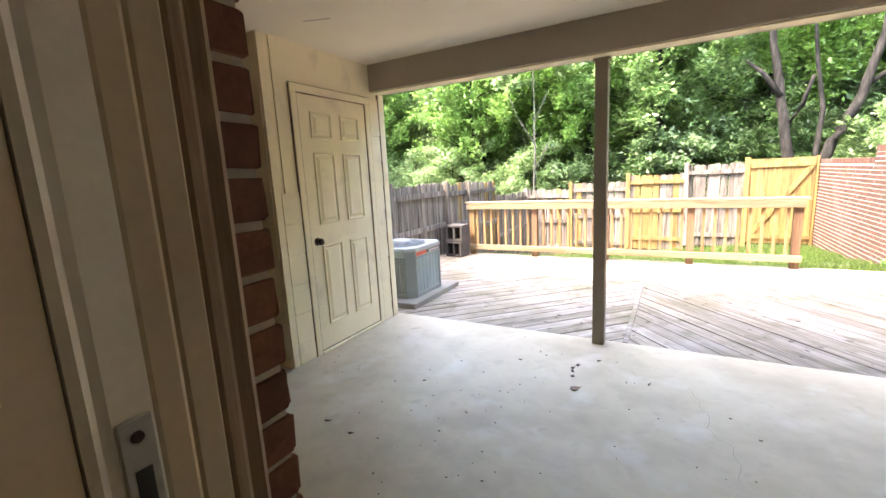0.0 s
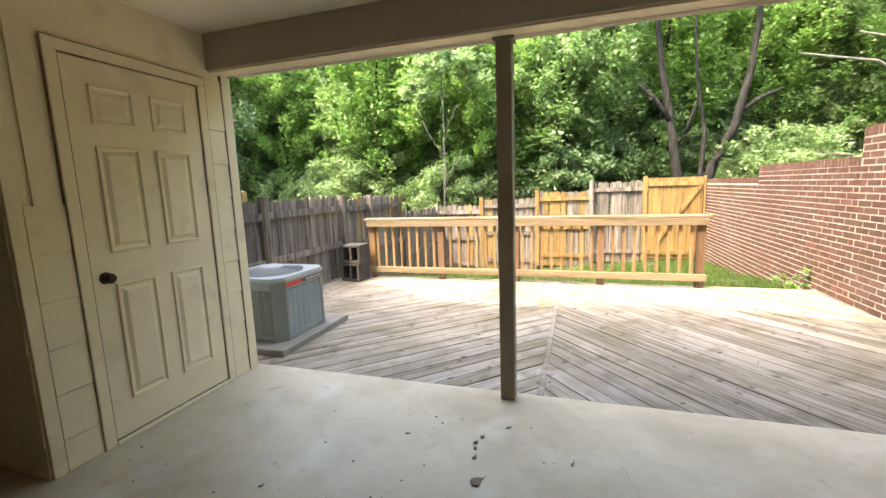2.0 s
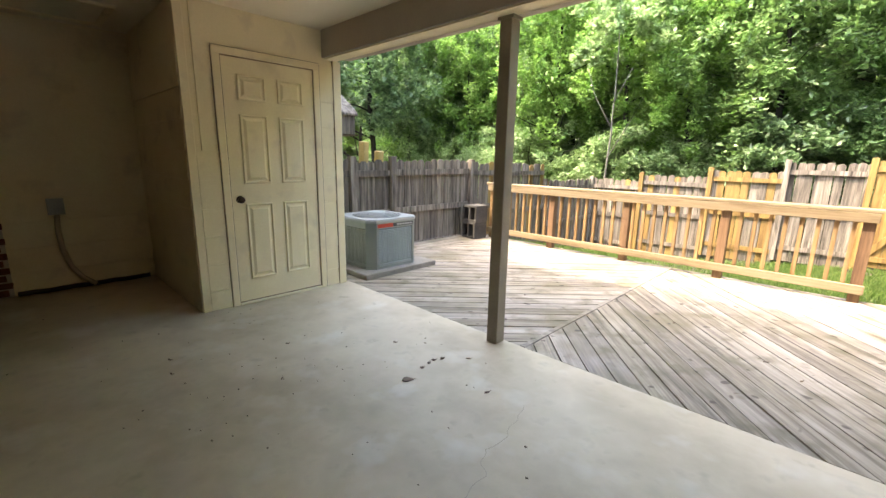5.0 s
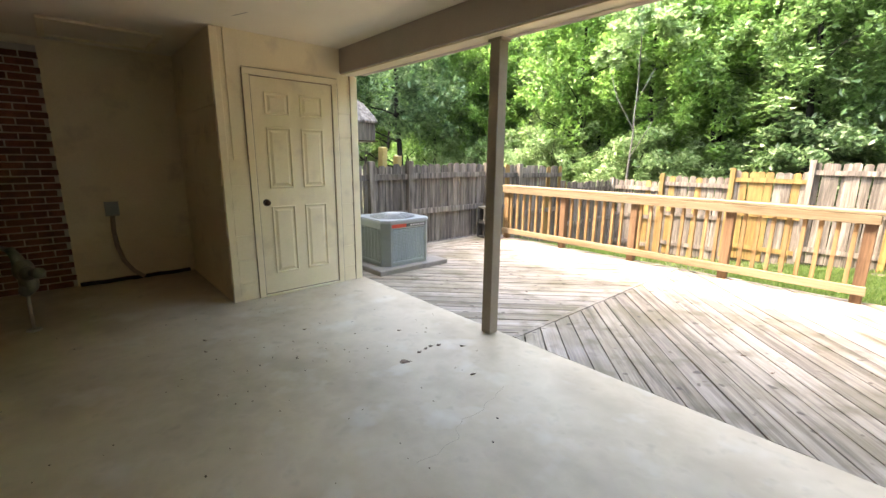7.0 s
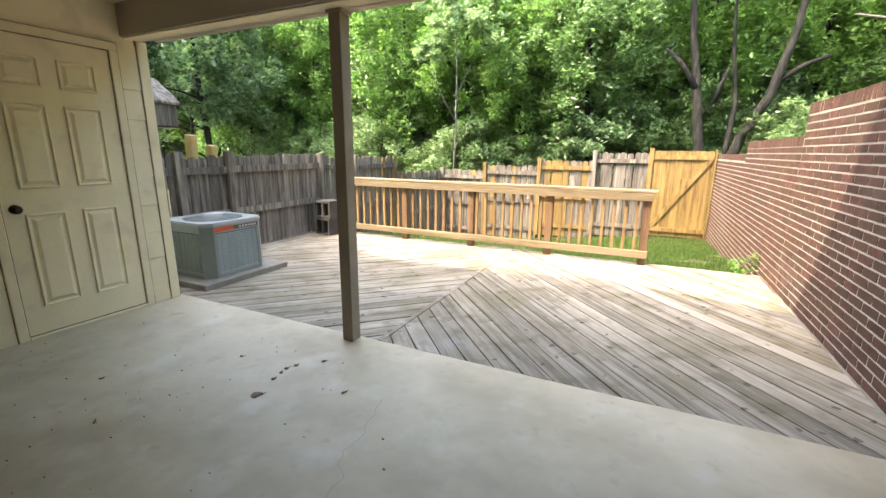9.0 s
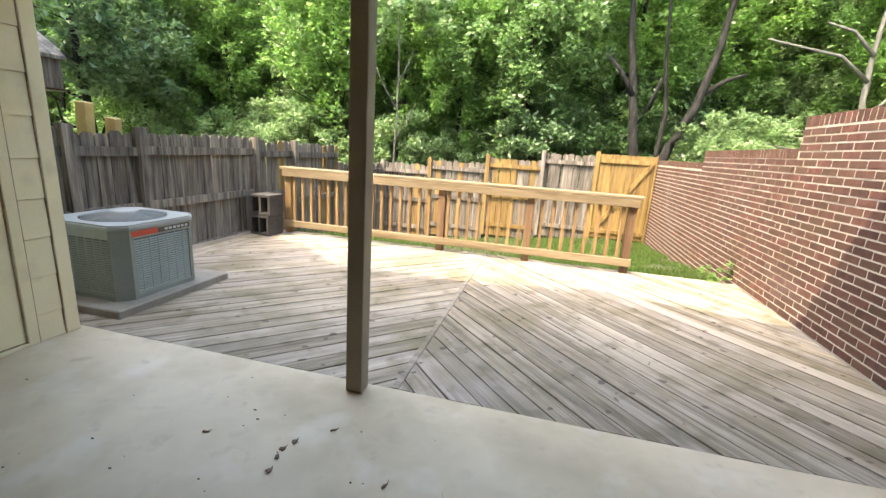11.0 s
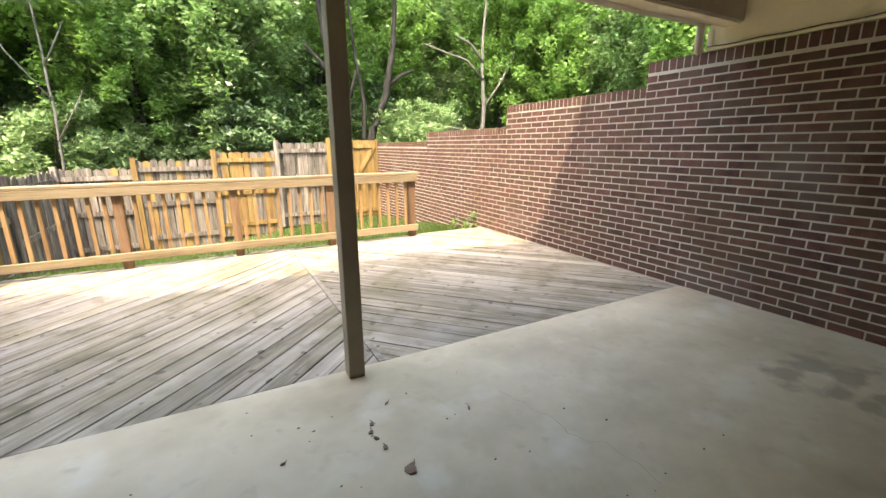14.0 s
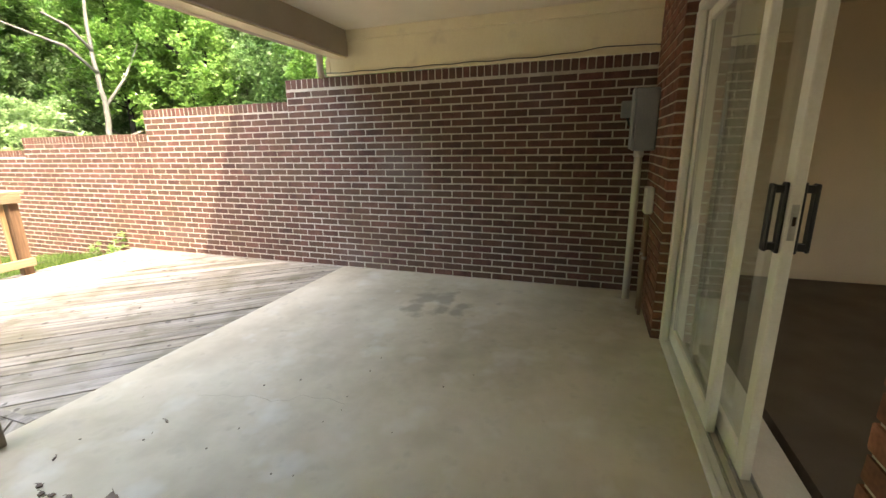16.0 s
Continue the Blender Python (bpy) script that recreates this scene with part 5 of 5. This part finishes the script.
# weeds at the foot of the brick wall
rw = random.Random(31)
for x, y, s in ((2.44, 7.05, 1.0), (2.40, 7.45, 0.7)):
    t = thing("weed", (x, y, ground_z(x, y) - 0.01), "small green weed growing at the foot of the brick wall", "weed")
    bm = bmesh.new()
    for k in range(9):
        a, q = rw.uniform(0, math.tau), rw.uniform(0.04, 0.11) * s
        add_tube(bm, [(0, 0, 0), (math.cos(a) * q * 0.4, math.sin(a) * q * 0.4, q * 1.2), (math.cos(a) * q, math.sin(a) * q, q * 2.0)], [0.003, 0.002, 0.001], 4)
    part("stem", bm, "leaf_a", t, kind="stuff")
    v, f = leaf_cloud(130, 0.13 * s, 0.10 * s, 0.16 * s, 0.05 * s, rw, lumps=10)
    o = new("leaves", leaf_mesh("leaves", [p + Vector((0, 0, 0.19 * s)) for p in v], f, "leaf_c"))
    o.parent = t
    o["kind"] = "stuff"

# neighbour's yard beyond the fence
for x, y, top in ((-3.98, 4.80, 1.50), (-4.08, 5.14, 1.38)):
    t = thing("yard_post", (x, y, -0.4), "new golden wooden post standing behind the grey fence", "post")
    part("shaft", box_bm((-0.05, -0.05, 0), (0.05, 0.05, top + 0.4), 0.006), "pale_gold", t).rotation_euler = (0.04, 0.09, 0.2)

# grey shingled canopy of the neighbour, over the fence
nc = thing("neighbour_canopy", (-4.14, 4.90, 1.58), "weathered grey shingled canopy end seen over the fence", "canopy")
bm = bmesh.new()
add_prism(bm, [(-1.2, 0.28), (0.0, 0.28), (0.0, 0.31), (-0.10, 0.40), (-0.40, 0.60), (-1.2, 0.9)], -0.6, 0.0, "y")
part("roof", bm, "grey_wood", nc, "grey shingled slope")
part("side", box_bm((-1.2, -0.58, 0.02), (-0.03, -0.03, 0.279)), "grey_wood", nc, "grey weathered side")
part("edge", box_bm((-1.2, -0.6, 0.0), (0.0, 0.0, 0.018)), "bronze", nc)
part("support", box_bm((-1.1, -0.5, -2.1), (-1.0, -0.4, 0.0)), "grey_wood", nc)
o = part("ceiling_crack", box_bm((-0.09, -0.002, -0.0012), (0.09, 0.002, 0.0)), "dirt", label="short dark crack in the ceiling paint", kind="structure")
o.matrix_basis = pose(-2.05, 2.33, CEIL - 0.0005, 0, 0, 20)
